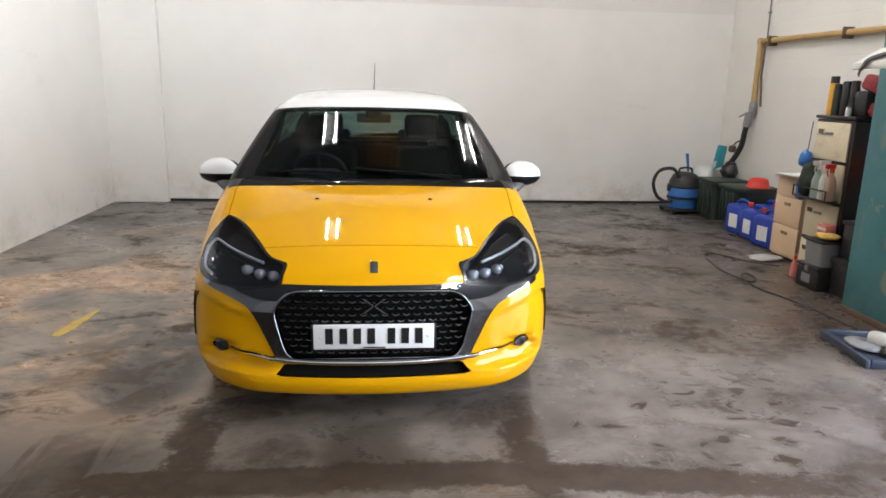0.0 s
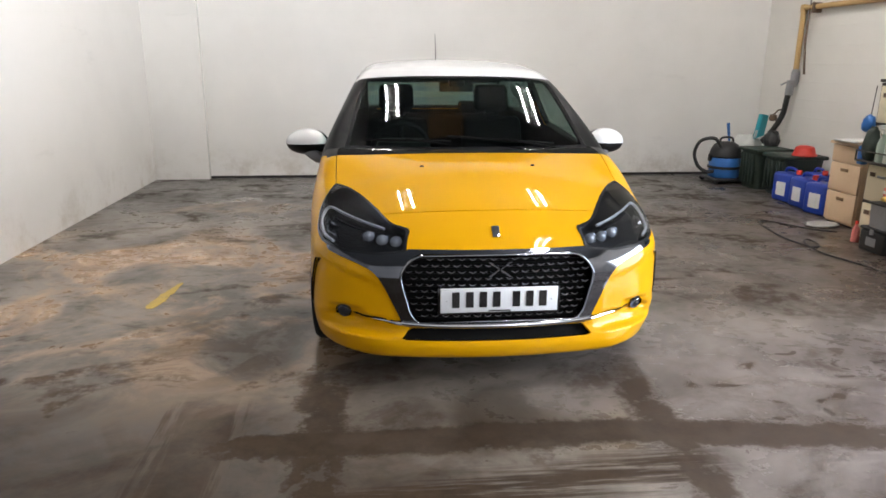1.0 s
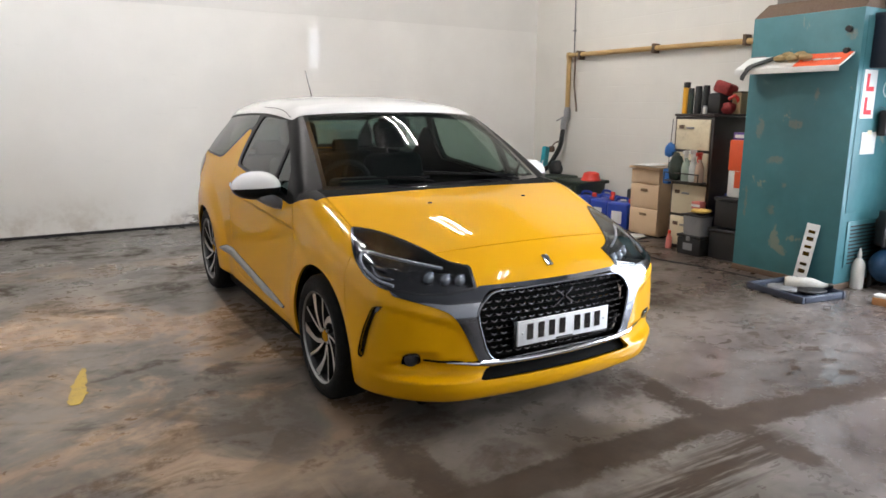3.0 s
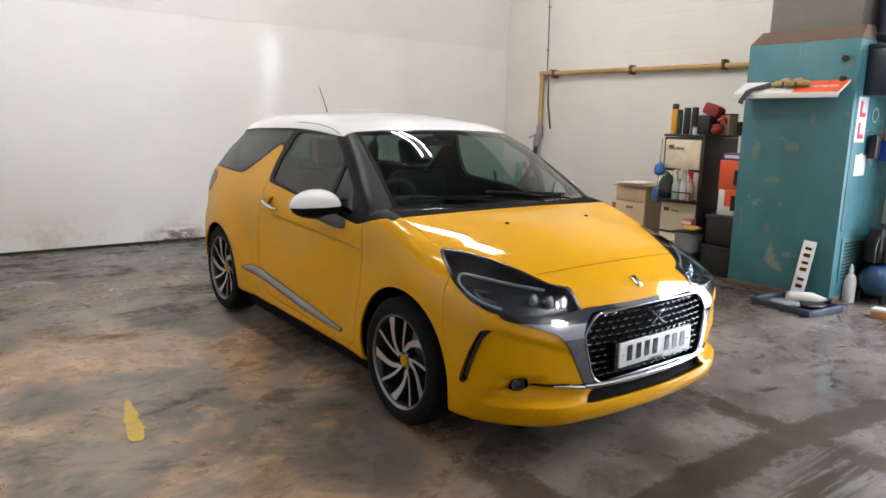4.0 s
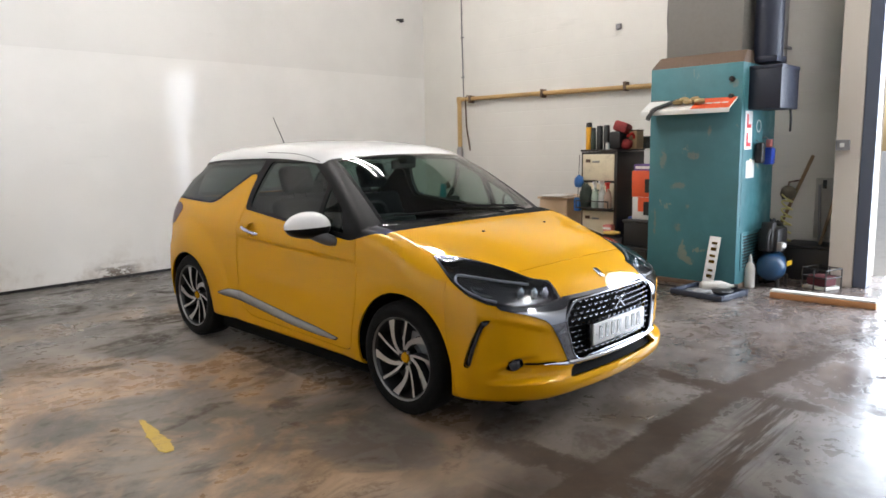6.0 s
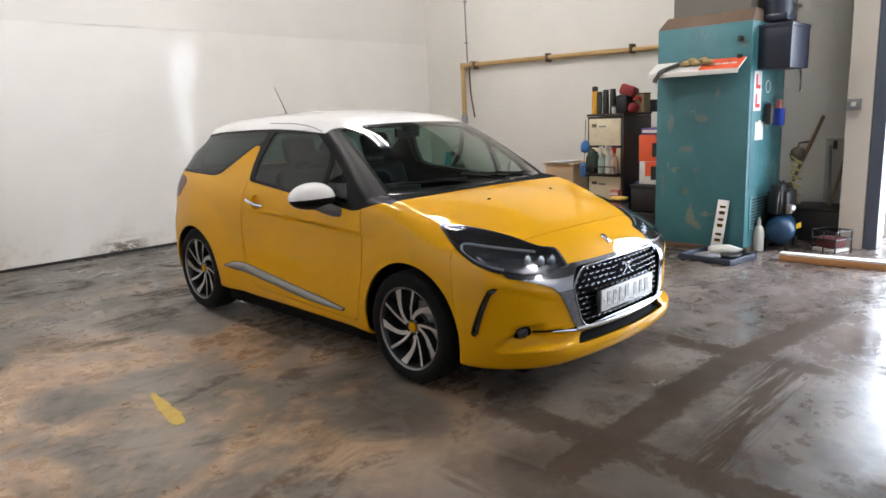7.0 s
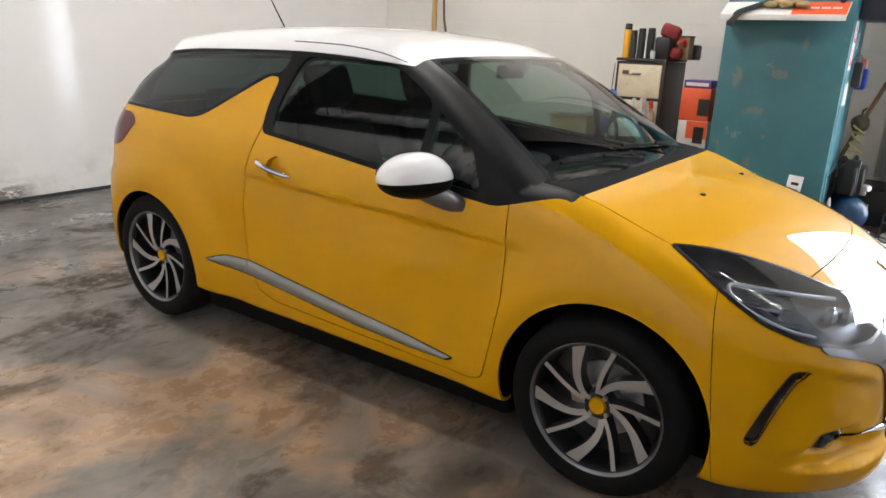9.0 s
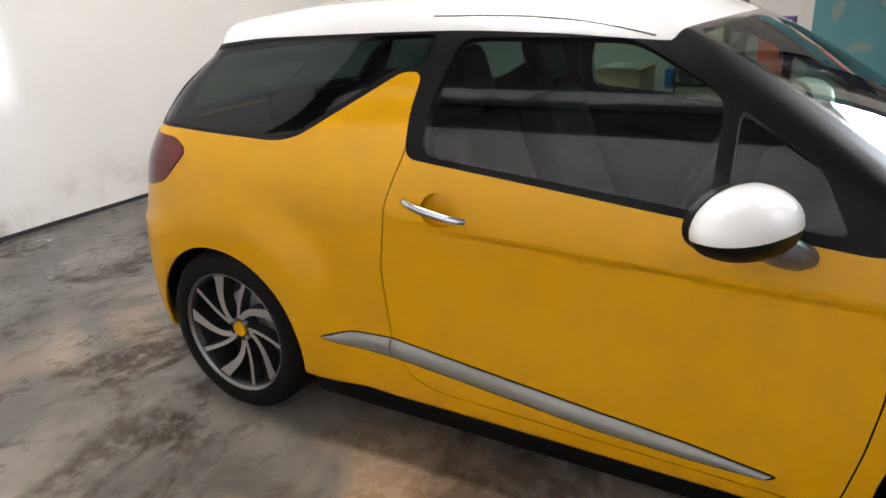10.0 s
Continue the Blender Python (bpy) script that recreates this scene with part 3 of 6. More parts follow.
def skin(u, w, h):
    f_top, f_side, f_front, f_back = skin_fields(u, w, h)
    k = 0.11 - 0.055 * step01(u, 1.0, 1.25) + 0.03 * step01(u, 1.75, 2.1)
    f = smax(f_top, f_side, k)
    f = smax(f, f_front, 0.05)
    f = smax(f, f_back, 0.07)
    return smax(f, f_under(u) + 0.012 * step01(np.abs(w), 0.5, 0.84) * step01(-u, -0.6, -0.2) - h, 0.03)


def skin_normal(p, e=0.004):
    g = np.stack([skin(*(p + d).T) - skin(*(p - d).T) for d in (np.eye(3) * e)], 1)
    return g / np.maximum(np.linalg.norm(g, axis=1, keepdims=True), 1e-9)


def onto_skin(p, rounds=5):
    p = np.array(p, float)
    for _ in range(rounds):
        e = 0.002
        g = np.stack([skin(*(p + d).T) - skin(*(p - d).T) for d in (np.eye(3) * e)], 1) / (2 * e)
        p -= (skin(*p.T) / np.maximum((g * g).sum(1), 1e-3))[:, None] * g
    return p


def skin_mesh(cell):
    """Surface nets over the field: vertices (u, w, h) and triangles."""
    us, ws, hs = np.arange(-0.06, 4.02, cell), np.arange(-60, 61) * cell, np.arange(0.10, 1.56, cell)
    ws = ws[np.abs(ws) < 0.95] + cell / 2
    U, W, H = np.meshgrid(us, ws, hs, indexing="ij")
    F = skin(U, W, H)
    inside = F < 0
    c = np.stack([inside[i:inside.shape[0] - 1 + i, j:inside.shape[1] - 1 + j, k:inside.shape[2] - 1 + k] for i in (0, 1) for j in (0, 1) for k in (0, 1)])
    n_in = c.sum(0)
    cells = np.argwhere((n_in > 0) & (n_in < 8))
    index = -np.ones(n_in.shape, int)
    index[tuple(cells.T)] = np.arange(len(cells))
    p = np.stack([us[cells[:, 0]], ws[cells[:, 1]], hs[cells[:, 2]]], 1) + cell / 2
    p = onto_skin(p, 6)
    quads = []
    for ax in range(3):
        lo = [slice(None)] * 3
        hi = [slice(None)] * 3
        lo[ax], hi[ax] = slice(0, -1), slice(1, None)
        a, b = inside[tuple(lo)], inside[tuple(hi)]
        for first, flip in ((a & ~b, False), (~a & b, True)):
            e = np.argwhere(first)
            o1, o2 = np.zeros(3, int), np.zeros(3, int)
            o1[(ax + 1) % 3], o2[(ax + 2) % 3] = 1, 1
            ok = np.all(e >= o1 + o2, axis=1) & np.all(e < np.array(index.shape), axis=1)
            e = e[ok]
            q = np.stack([index[tuple((e - o1 - o2).T)], index[tuple((e - o2).T)], index[tuple(e.T)], index[tuple((e - o1).T)]], 1)
            quads.append(q[:, ::-1] if flip else q)
    q = np.concatenate(quads)
    q = q[(q >= 0).all(1)]
    # split each quad along its shorter diagonal
    d1 = np.linalg.norm(p[q[:, 0]] - p[q[:, 2]], axis=1)
    d2 = np.linalg.norm(p[q[:, 1]] - p[q[:, 3]], axis=1)
    s = d1 <= d2
    t = np.concatenate([q[s][:, [0, 1, 2]], q[s][:, [0, 2, 3]], q[~s][:, [0, 1, 3]], q[~s][:, [1, 2, 3]]])
    return p, t


def cut(V, T, f):
    """Keeps the side of the triangles where f > 0, with a clean edge."""
    f = np.where(np.abs(f) < 1e-7, 1e-7, f)
    pos = f > 0
    n = pos[T].sum(1)
    keep = [T[n == 3]]
    cache, extra = {}, []

    def mid(i, j):
        key = (i, j) if i < j else (j, i)
        if key not in cache:
            r = f[i] / (f[i] - f[j])
            cache[key] = len(V) + len(extra)
            extra.append(V[i] + r * (V[j] - V[i]))
        return cache[key]
    tri = []
    for a, b, c in T[n == 1]:
        while not pos[a]:
            a, b, c = b, c, a
        tri.append((a, mid(a, b), mid(a, c)))
    for a, b, c in T[n == 2]:
        while pos[a]:
            a, b, c = b, c, a
        ab, ac = mid(a, b), mid(a, c)
        tri += [(ab, b, c), (ab, c, ac)]
    if tri:
        keep.append(np.array(tri))
    T2 = np.concatenate(keep)
    V2 = np.concatenate([V, np.array(extra)]) if extra else V
    used = np.unique(T2)
    back = -np.ones(len(V2), int)
    back[used] = np.arange(len(used))
    return V2[used], back[T2]


def rounded(poly, r=0.0, steps=5):
    """A closed outline with its corners rounded."""
    p = np.array(poly, float)
    if r <= 0:
        return p
    out = []
    for a, b, c in zip(np.roll(p, 1, 0), p, np.roll(p, -1, 0)):
        la, lc = np.linalg.norm(a - b), np.linalg.norm(c - b)
        k = min(r, 0.45 * la, 0.45 * lc)
        s, e = b + (a - b) * k / la, b + (c - b) * k / lc
        for t in np.linspace(0, 1, steps):
            out.append((1 - t) ** 2 * s + 2 * t * (1 - t) * b + t * t * e)
    return np.array(out)


def outline_field(poly, x, y, r=0.0):
    """Signed distance to a closed outline, positive inside."""
    p = rounded(poly, r)
    d = np.full(x.shape, 1e9)
    odd = np.zeros(x.shape, bool)
    for (ax, ay), (bx, by) in zip(p, np.roll(p, -1, 0)):
        ex, ey = bx - ax, by - ay
        t = np.clip(((x - ax) * ex + (y - ay) * ey) / (ex * ex + ey * ey + 1e-12), 0, 1)
        d = np.minimum(d, np.hypot(x - ax - t * ex, y - ay - t * ey))
        if by != ay:
            odd ^= ((ay > y) != (by > y)) & (x < ax + (y - ay) / (by - ay) * ex)
    return np.where(odd, d, -d)

# ---- the car ----
CAR_Y = 2.82
SKIN_V, SKIN_T = skin_mesh(0.0165)
car = thing("car", (0, CAR_Y, 0), "yellow three-door hatchback with a white roof, parked nose-on", "car")


def on(V):
    """The coordinates on which outlines are drawn."""
    u, w, h = V.T
    return u, np.abs(w), h


def panel(name, fields, material, parent=None, lift=0.0, lip=0.014, label="", side=0, dome=None):
    """A piece of the skin inside all the fields, raised by lift, with edges turned in by lip; dome: outline, height and width of a rounded rise."""
    V, T = SKIN_V, SKIN_T
    if side:
        V, T = cut(V, T, V[:, 1] * side)
    for f in fields:
        V, T = cut(V, T, f(*on(V)))
        if not len(T):
            raise ValueError(name)
    N = skin_normal(V)
    P = V + N * lift
    if dome:
        rim = np.clip(dome[0](*on(V)) / dome[2], 0, 1)
        P = P + N * (dome[1] * np.sqrt(1 - (1 - rim) ** 2))[:, None]
    verts = [P]
    faces = [T]
    if lip:
        e = np.concatenate([T[:, [0, 1]], T[:, [1, 2]], T[:, [2, 0]]])
        key = np.sort(e, 1)
        _, first, count = np.unique(key, axis=0, return_index=True, return_counts=True)
        b = e[first[count == 1]]
        m = len(P)
        used = np.unique(b)
        back = np.zeros(m, int)
        back[used] = np.arange(len(used))
        verts += [P[used], P[used] - N[used] * lip]
        i, j = back[b[:, 0]] + m, back[b[:, 1]] + m
        k = len(used)
        faces += [np.stack([j, i, i + k], 1), np.stack([j, i + k, j + k], 1)]
    P, F = np.concatenate(verts), np.concatenate(faces)
    me = bpy.data.meshes.new(name)
    me.from_pydata(P[:, [1, 0, 2]].tolist(), [], F[:, ::-1].tolist())
    me.polygons.foreach_set("use_smooth", [True] * len(me.polygons))
    # normals of the smooth field on the face, their own on the turned edges
    me.materials.append(material)
    cn = np.zeros((len(P), 3))
    cn[:len(N)] = N[:, [1, 0, 2]]
    if not dome:
        me.normals_split_custom_set_from_vertices(cn.tolist())
    ob = new(name, me)
    ob.parent = parent or car
    return tagged(ob, label) if label else ob


def side_outline(poly, r=0.02, grow=0.0):
    return lambda u, a, h: outline_field(poly, u, h, r) + grow


def front_outline(poly, r=0.02, grow=0.0):
    return lambda u, a, h: outline_field(poly, a, h, r) + grow


def corner_outline(poly, r=0.02, grow=0.0):
    """Drawn on the slanting front corner: along it, and up."""
    return lambda u, a, h: outline_field(poly, 0.6 * u + 0.8 * a, h, r) + grow


def neg(f, gap=0.0):
    return lambda u, a, h: -f(u, a, h) - gap


def any_of(*fs):
    def g(u, a, h):
        v = fs[0](u, a, h)
        for f in fs[1:]:
            v = np.maximum(v, f(u, a, h))
        return v
    return g


def all_of(*fs):
    def g(u, a, h):
        v = fs[0](u, a, h)
        for f in fs[1:]:
            v = np.minimum(v, f(u, a, h))
        return v
    return g


GAP = 0.0022
off_arch = lambda u, a, h: np.maximum(np.minimum(np.hypot(u - HUB_F, h - HUB_H), np.hypot(u - HUB_R, h - HUB_H)) - ARCH_R, 0.56 - a)
screen_edge = lambda u: 0.705 - 0.19 * (u - 1.13) + 6.0 * np.maximum(1.165 - u, 0) ** 2
base_line = lambda u, a, h: 1.5 * (top_height(u, a)[1] - top_height(u, a)[0])           # positive on the windscreen
roof_line = lambda u, a, h: u - 1.645 - 0.27 * a ** 2                                      # positive behind the roof's front edge
rail = bend((1.6, 1.75, 1.9, 2.1, 2.4, 3.1, 3.45, 3.6), (1.345, 1.350, 1.360, 1.374, 1.384, 1.372, 1.345, 1.335))
above_rail = lambda u, a, h: h - rail(u)
# the dark band of windows along the flank
BELT = ((0.80, 0.90), (1.0, 0.964), (1.047, 0.973), (1.129, 0.954), (1.192, 0.935), (1.262, 0.917), (1.725, 0.963), (2.07, 1.0), (2.462, 1.040), (2.472, 1.16), (2.452, 1.272), (2.52, 1.274),
        (2.875, 1.078), (2.96, 1.060), (3.30, 1.072), (4.1, 1.10), (4.1, 1.7), (0.80, 1.7))
band = side_outline(BELT, 0.04)
upper = all_of(band, lambda u, a, h: u - 0.972 - 0.04 * a ** 2)
roof_zone = all_of(roof_line, above_rail)
SLOT = ((0.240, 0.606), (0.295, 0.604), (0.343, 0.495), (0.385, 0.372), (0.372, 0.352), (0.350, 0.365), (0.314, 0.49), (0.280, 0.578))
slot = all_of(side_outline(SLOT, 0.02), lambda u, a, h: a - 0.6)
LAMP = ((0.392, 0.660), (0.517, 0.645), (0.652, 0.653), (0.795, 0.678), (0.883, 0.713), (0.945, 0.769), (0.992, 0.846), (1.012, 0.885), (0.946, 0.900), (0.82, 0.870), (0.665, 0.826), (0.533, 0.772), (0.43, 0.745))
lamp_inner = bend((0.0, 0.2, 0.26, 0.385, 0.535, 0.66, 0.72, 0.8), (0.10, 0.37, 0.465, 0.538, 0.617, 0.70, 0.76, 0.84))
lamp_zone = all_of(corner_outline(LAMP, 0.02), lambda u, a, h: 0.95 - u, lambda u, a, h: (a - lamp_inner(u)) * 0.85)
nose_zone = lambda u, a, h: 0.30 - u + 0.02 * a
GRILLE_R = ((0.355, 0.656), (0.402, 0.625), (0.436, 0.572), (0.432, 0.530), (0.396, 0.395), (0.362, 0.354))
GRILLE = GRILLE_R + tuple((-x, y) for x, y in GRILLE_R[::-1])
CHROME = ((-0.40, 0.672), (0.40, 0.672), (0.60, 0.664), (0.76, 0.672), (0.755, 0.652), (0.635, 0.616), (0.548, 0.580), (0.508, 0.522), (0.447, 0.395), (0.428, 0.352), (0.41, 0.334), (-0.1, 0.334), (-0.1, 0.6))
grille_zone = all_of(front_outline(GRILLE, 0.03), nose_zone)
chrome_zone = all_of(front_outline(CHROME, 0.03), nose_zone, neg(lamp_zone))
INTAKE = ((-0.1, 0.330), (0.392, 0.331), (0.445, 0.277), (-0.1, 0.277))
intake_zone = all_of(front_outline(INTAKE, 0.012), nose_zone)
fog_zone = all_of(lambda u, a, h: 0.036 - np.hypot(a - 0.690, h - 0.374), nose_zone)
hood_front = lambda u, a, h: u - 0.275 - 0.20 * a ** 2
hood_side = lambda u, a, h: 0.735 - a + 0.03 * (u - 0.7)
is_top = lambda u, a, h: h - 0.72
hood_zone = all_of(hood_front, hood_side, lambda u, a, h: -upper(u, a, h), lambda u, a, h: 1.25 - u, is_top)
bumper_end = lambda u, a, h: 0.50 - u + 0.12 * (h - 0.6)
nose_panel = any_of(bumper_end, all_of(lambda u, a, h: 0.62 - u, neg(hood_front), is_top))
DOOR = ((1.205, 1.2), (1.205, 0.60), (1.225, 0.46), (1.262, 0.285), (1.32, 0.268), (2.36, 0.305), (2.47, 0.345), (2.522, 0.46), (2.545, 0.70), (2.52, 0.90), (2.462, 1.06), (2.462, 1.2))
door_zone = side_outline(DOOR, 0.03)
flank = lambda u, a, h: a - 0.6
flank_top = lambda u, a, h: a - 0.45
LAMP_R = ((3.375, 1.005), (3.44, 1.045), (3.60, 1.055), (4.0, 1.03), (4.0, 0.86), (3.60, 0.865), (3.50, 0.89))
lamp_r = all_of(side_outline(LAMP_R, 0.03), lambda u, a, h: a - 0.45)

cup = all_of(lambda u, a, h: 0.050 - np.hypot((u - 2.335) * 0.85, h - 0.905), lambda u, a, h: a - 0.6)
front_cut = [neg(lamp_zone, 0.002), neg(chrome_zone, 0.0008), neg(grille_zone, 0.0), neg(intake_zone, 0.0), neg(fog_zone), neg(slot)]
panel("bonnet", [hood_zone, neg(lamp_zone, GAP), lambda u, a, h: hood_zone(u, a, h) - GAP], M_PAINT)
panel("front_bumper", [nose_panel, off_arch, neg(hood_zone, GAP)] + front_cut, M_PAINT)
for s in (-1, 1):
    panel("front_wing", [neg(nose_panel, GAP), lambda u, a, h: 1.9 - u, neg(upper), neg(door_zone, GAP), neg(hood_zone, GAP), neg(lamp_zone, 0.002), lambda u, a, h: np.maximum(1.215 - u, -1.0), off_arch, neg(slot)], M_PAINT, side=s)
    panel("door", lip=0.008, fields=[door_zone, neg(upper), flank, neg(cup), lambda u, a, h: door_zone(u, a, h) - GAP], material=M_PAINT, side=s)
    panel("rear_quarter", lip=0.008, fields=[neg(door_zone, GAP), neg(upper), lambda u, a, h: u - 1.215, off_arch, neg(lamp_r, 0.002)], material=M_PAINT, side=s)
    panel("tail_lamp", [lamp_r], mat("red_lamp_lens", (0.10, 0.003, 0.004), 0.10, 0.0, 0.3, Specular_IOR_Level=0.25) if s < 0 else bpy.data.materials["red_lamp_lens"], side=s, lift=0.003)
panel("roof", [roof_zone], M_WHITE)
seam_h = bend((1.75, 1.82, 1.93, 2.05, 2.2, 2.5), (1.350, 1.366, 1.389, 1.405, 1.417, 1.424))
for s in (-1, 1):
    panel("roof_seam", [roof_zone, flank_top, lambda u, a, h: h - seam_h(u) + 0.0014, lambda u, a, h: seam_h(u) + 0.0014 - h, lambda u, a, h: u - 1.80, lambda u, a, h: 2.46 - u], M_BLACKTRIM, side=s, lift=0.0012, lip=0.002)
DGLASS = ((1.612, 0.975), (2.41, 1.052), (2.41, 1.18), (2.345, 1.366), (1.85, 1.358), (1.612, 1.232))
QLIGHT = ((1.32, 0.952), (1.575, 0.974), (1.575, 1.205), (1.39, 1.085))
QGLASS = ((2.415, 1.378), (3.10, 1.362), (3.40, 1.335), (3.60, 1.095), (3.30, 1.083), (2.965, 1.072), (2.89, 1.088), (2.54, 1.286), (2.452, 1.286))
dglass, qlight, qglass = side_outline(DGLASS, 0.05), side_outline(QLIGHT, 0.02), side_outline(QGLASS, 0.05)
screen = all_of(base_line, neg(roof_line), lambda u, a, h: h - 0.9, lambda u, a, h: screen_edge(u) - a)
cowl_zone = all_of(lambda u, a, h: 0.74 - a, lambda u, a, h: 1.14 - u, lambda u, a, h: 1.05 - h)
rear_glass = all_of(lambda u, a, h: 0.58 - a, lambda u, a, h: h - 1.10, lambda u, a, h: 1.33 - h, lambda u, a, h: u - 3.3)
for s in (-1, 1):
    panel("cowl", [upper, neg(screen), cowl_zone], M_UNDER, side=s, lip=0.01)
    panel("window_surround", [upper, neg(roof_zone, 0.001), neg(screen), neg(cowl_zone), neg(dglass), neg(qlight), neg(qglass), neg(rear_glass)], M_BLACKTRIM, side=s, lip=0.03)
    panel("door_glass", [dglass, flank], M_GLASS_SIDE, side=s, lift=-0.006, lip=0)
    panel("quarter_light", [qlight, flank], M_GLASS_SIDE, side=s, lift=-0.006, lip=0)
    panel("rear_side_glass", [qglass, lambda u, a, h: a - 0.45], M_GLASS_DARK, side=s, lift=-0.003, lip=0)
    panel("inner_capping", [lambda u, a, h: upper(u, a, h) + 0.05, neg(roof_zone), neg(screen), neg(dglass), neg(qlight), neg(qglass), neg(rear_glass), lambda u, a, h: a - 0.5, lambda u, a, h: u - 1.25], M_INTERIOR, side=s, lift=-0.016, lip=0)
panel("windscreen_border", [screen, lambda u, a, h: 0.024 - screen(u, a, h)], M_GLOSSBLACK)
panel("windscreen", [screen, lambda u, a, h: screen(u, a, h) - 0.022], M_GLASS, lip=0)
panel("rear_window", [rear_glass], M_GLASS_DARK, lip=0)
panel("cabin_lining", [neg(upper), lambda u, a, h: u - 1.0, lambda u, a, h: h - 0.3, off_arch], M_INTERIOR, lift=-0.036, lip=0)
panel("headlining", [roof_zone], M_INTERIOR, lift=-0.03, lip=0)
panel("grille_back", [grille_zone], M_UNDER, lift=-0.05, lip=0)
panel("grille_surround", [chrome_zone, neg(grille_zone)], M_SURROUND, lift=0.006, lip=0.04)
panel("lower_intake", [intake_zone], M_UNDER, lift=-0.03, lip=0)
for s in (-1, 1):
    lampo = panel("headlamp", [lamp_zone], M_LENS, side=s, lift=0.002, lip=0.01)
    panel("lamp_housing", [lamp_zone], M_GLOSSBLACK, parent=lampo, side=s, lift=-0.05, lip=-0.05)
    panel("lamp_rim", [lamp_zone, lambda u, a, h: 0.010 - lamp_zone(u, a, h)], M_BEZEL, parent=lampo, side=s, lift=0.0035, lip=0.006)
    panel("lamp_bezel", [lambda u, a, h: lamp_zone(u, a, h) - 0.012, lambda u, a, h: 0.735 + 0.16 * (u - 0.2) - h, lambda u, a, h: lamp_zone(u, a, h) - 0.016], M_BEZEL, parent=lampo, side=s, lift=-0.034, lip=0)
    panel("daylight_slot", [slot], M_GLOSSBLACK, side=s, lift=-0.012, lip=-0.02)
    panel("fog_recess", [fog_zone], M_GLOSSBLACK, side=s, lift=-0.03, lip=-0.04)
STRIP = ((1.385, 0.320), (1.60, 0.352), (1.87, 0.380), (2.2, 0.420), (2.52, 0.462), (2.68, 0.455), (2.80, 0.422), (2.70, 0.404), (2.52, 0.396), (2.2, 0.361), (1.87, 0.325), (1.6, 0.311), (1.42, 0.309))
strip = side_outline(STRIP, 0.015)
for s in (-1, 1):
    panel("door_cup", [cup, flank], M_PAINT, side=s, lift=-0.022, lip=-0.022)
    for lo, hi, nm in ((1.3, 2.520, "door_moulding"), (2.525, 2.9, "rear_moulding")):
        panel(nm, [strip, flank, lambda u, a, h, lo=lo: u - lo, lambda u, a, h, hi=hi: hi - u], M_MOULD, side=s, lift=0.004, lip=0.008, label="satin silver moulding", dome=(strip, 0.014, 0.030))
    # thin black line laid round the moulding to draw its dark gap
    panel("moulding_gap_line", [side_outline(STRIP, 0.015, 0.0045), neg(strip), flank], M_BLACKTRIM, side=s, lift=0.0015, lip=0.002)
# underbody pans, made low and wide to deepen the shade under the car
part("floor_pan", box(-0.62, 0.24, 0.12, 0.62, 3.66, 0.26, 0.02), M_UNDER, car)
part("sill_pan", box(-0.80, 1.17, 0.125, 0.80, 2.93, 0.30, 0.03), M_UNDER, car)


def skin_x(u, h):
    """Half-width of the skin at a side station."""
    p = onto_skin(np.array([[u, 0.87, h]]), 8)
    return float(p[0, 1])


def skin_u(w, h):
    """How far back the nose lies at a place across the front."""
    return float(onto_skin(np.array([[0.05 + 0.2 * w * w, w, h]]), 8)[0, 0])


# wheel arches, wheels
for hy in (HUB_F, HUB_R):
    for s in (-1, 1):
        bm = bmesh.new()
        ring = []
        for k in range(29):
            a = math.radians(-4 + 188 * k / 28)
            ring.append([bm.verts.new((s * x, hy + (ARCH_R + 0.006) * math.cos(a), HUB_H + (ARCH_R + 0.006) * math.sin(a))) for x in (0.48, 0.80)])
        for p, q in zip(ring, ring[1:]):
            bm.faces.new((p[0], p[1], q[1], q[0]))
        bm.faces.new([r[0] for r in ring])
        part("arch_liner", bm, M_UNDER, car)


def two_tone(ob, face_material):
    """Outward faces (along -x) of a spoke take the machined finish."""
    ob.data.materials.append(face_material)
    for p in ob.data.polygons:
        if p.normal.x < -0.8:
            p.material_index = 1
    return ob


def blade(outer_deg, swing, w_in, w_out, r_in=0.045, r_out=0.218, steps=9):
    """A swept spoke seen from -x; angles clockwise from the top, +a towards the nose."""
    b = bmesh.new()
    rows = []
    for i in range(steps):
        t = i / (steps - 1)
        r = r_in + (r_out - r_in) * t
        a = math.radians(outer_deg - swing * (1 - t) ** 1.4)
        w = w_in + (w_out - w_in) * t ** 1.5
        d = Vector((0, -math.sin(a), math.cos(a)))
        n = Vector((0, -math.cos(a), -math.sin(a)))
        x = -0.066 - 0.022 * t
        rows.append([b.verts.new(d * r + n * e + Vector((xx, 0, 0))) for e, xx in ((-w * 0.5, x), (w * 0.5, x), (w * 0.62, x + 0.045), (-w * 0.62, x + 0.045))])
    for p, q in zip(rows, rows[1:]):
        for k in range(4):
            b.faces.new((p[k], p[(k + 1) % 4], q[(k + 1) % 4], q[k]))
    b.faces.new(rows[0])
    b.faces.new(rows[-1][::-1])
    bmesh.ops.recalc_face_normals(b, faces=b.faces)
    return b


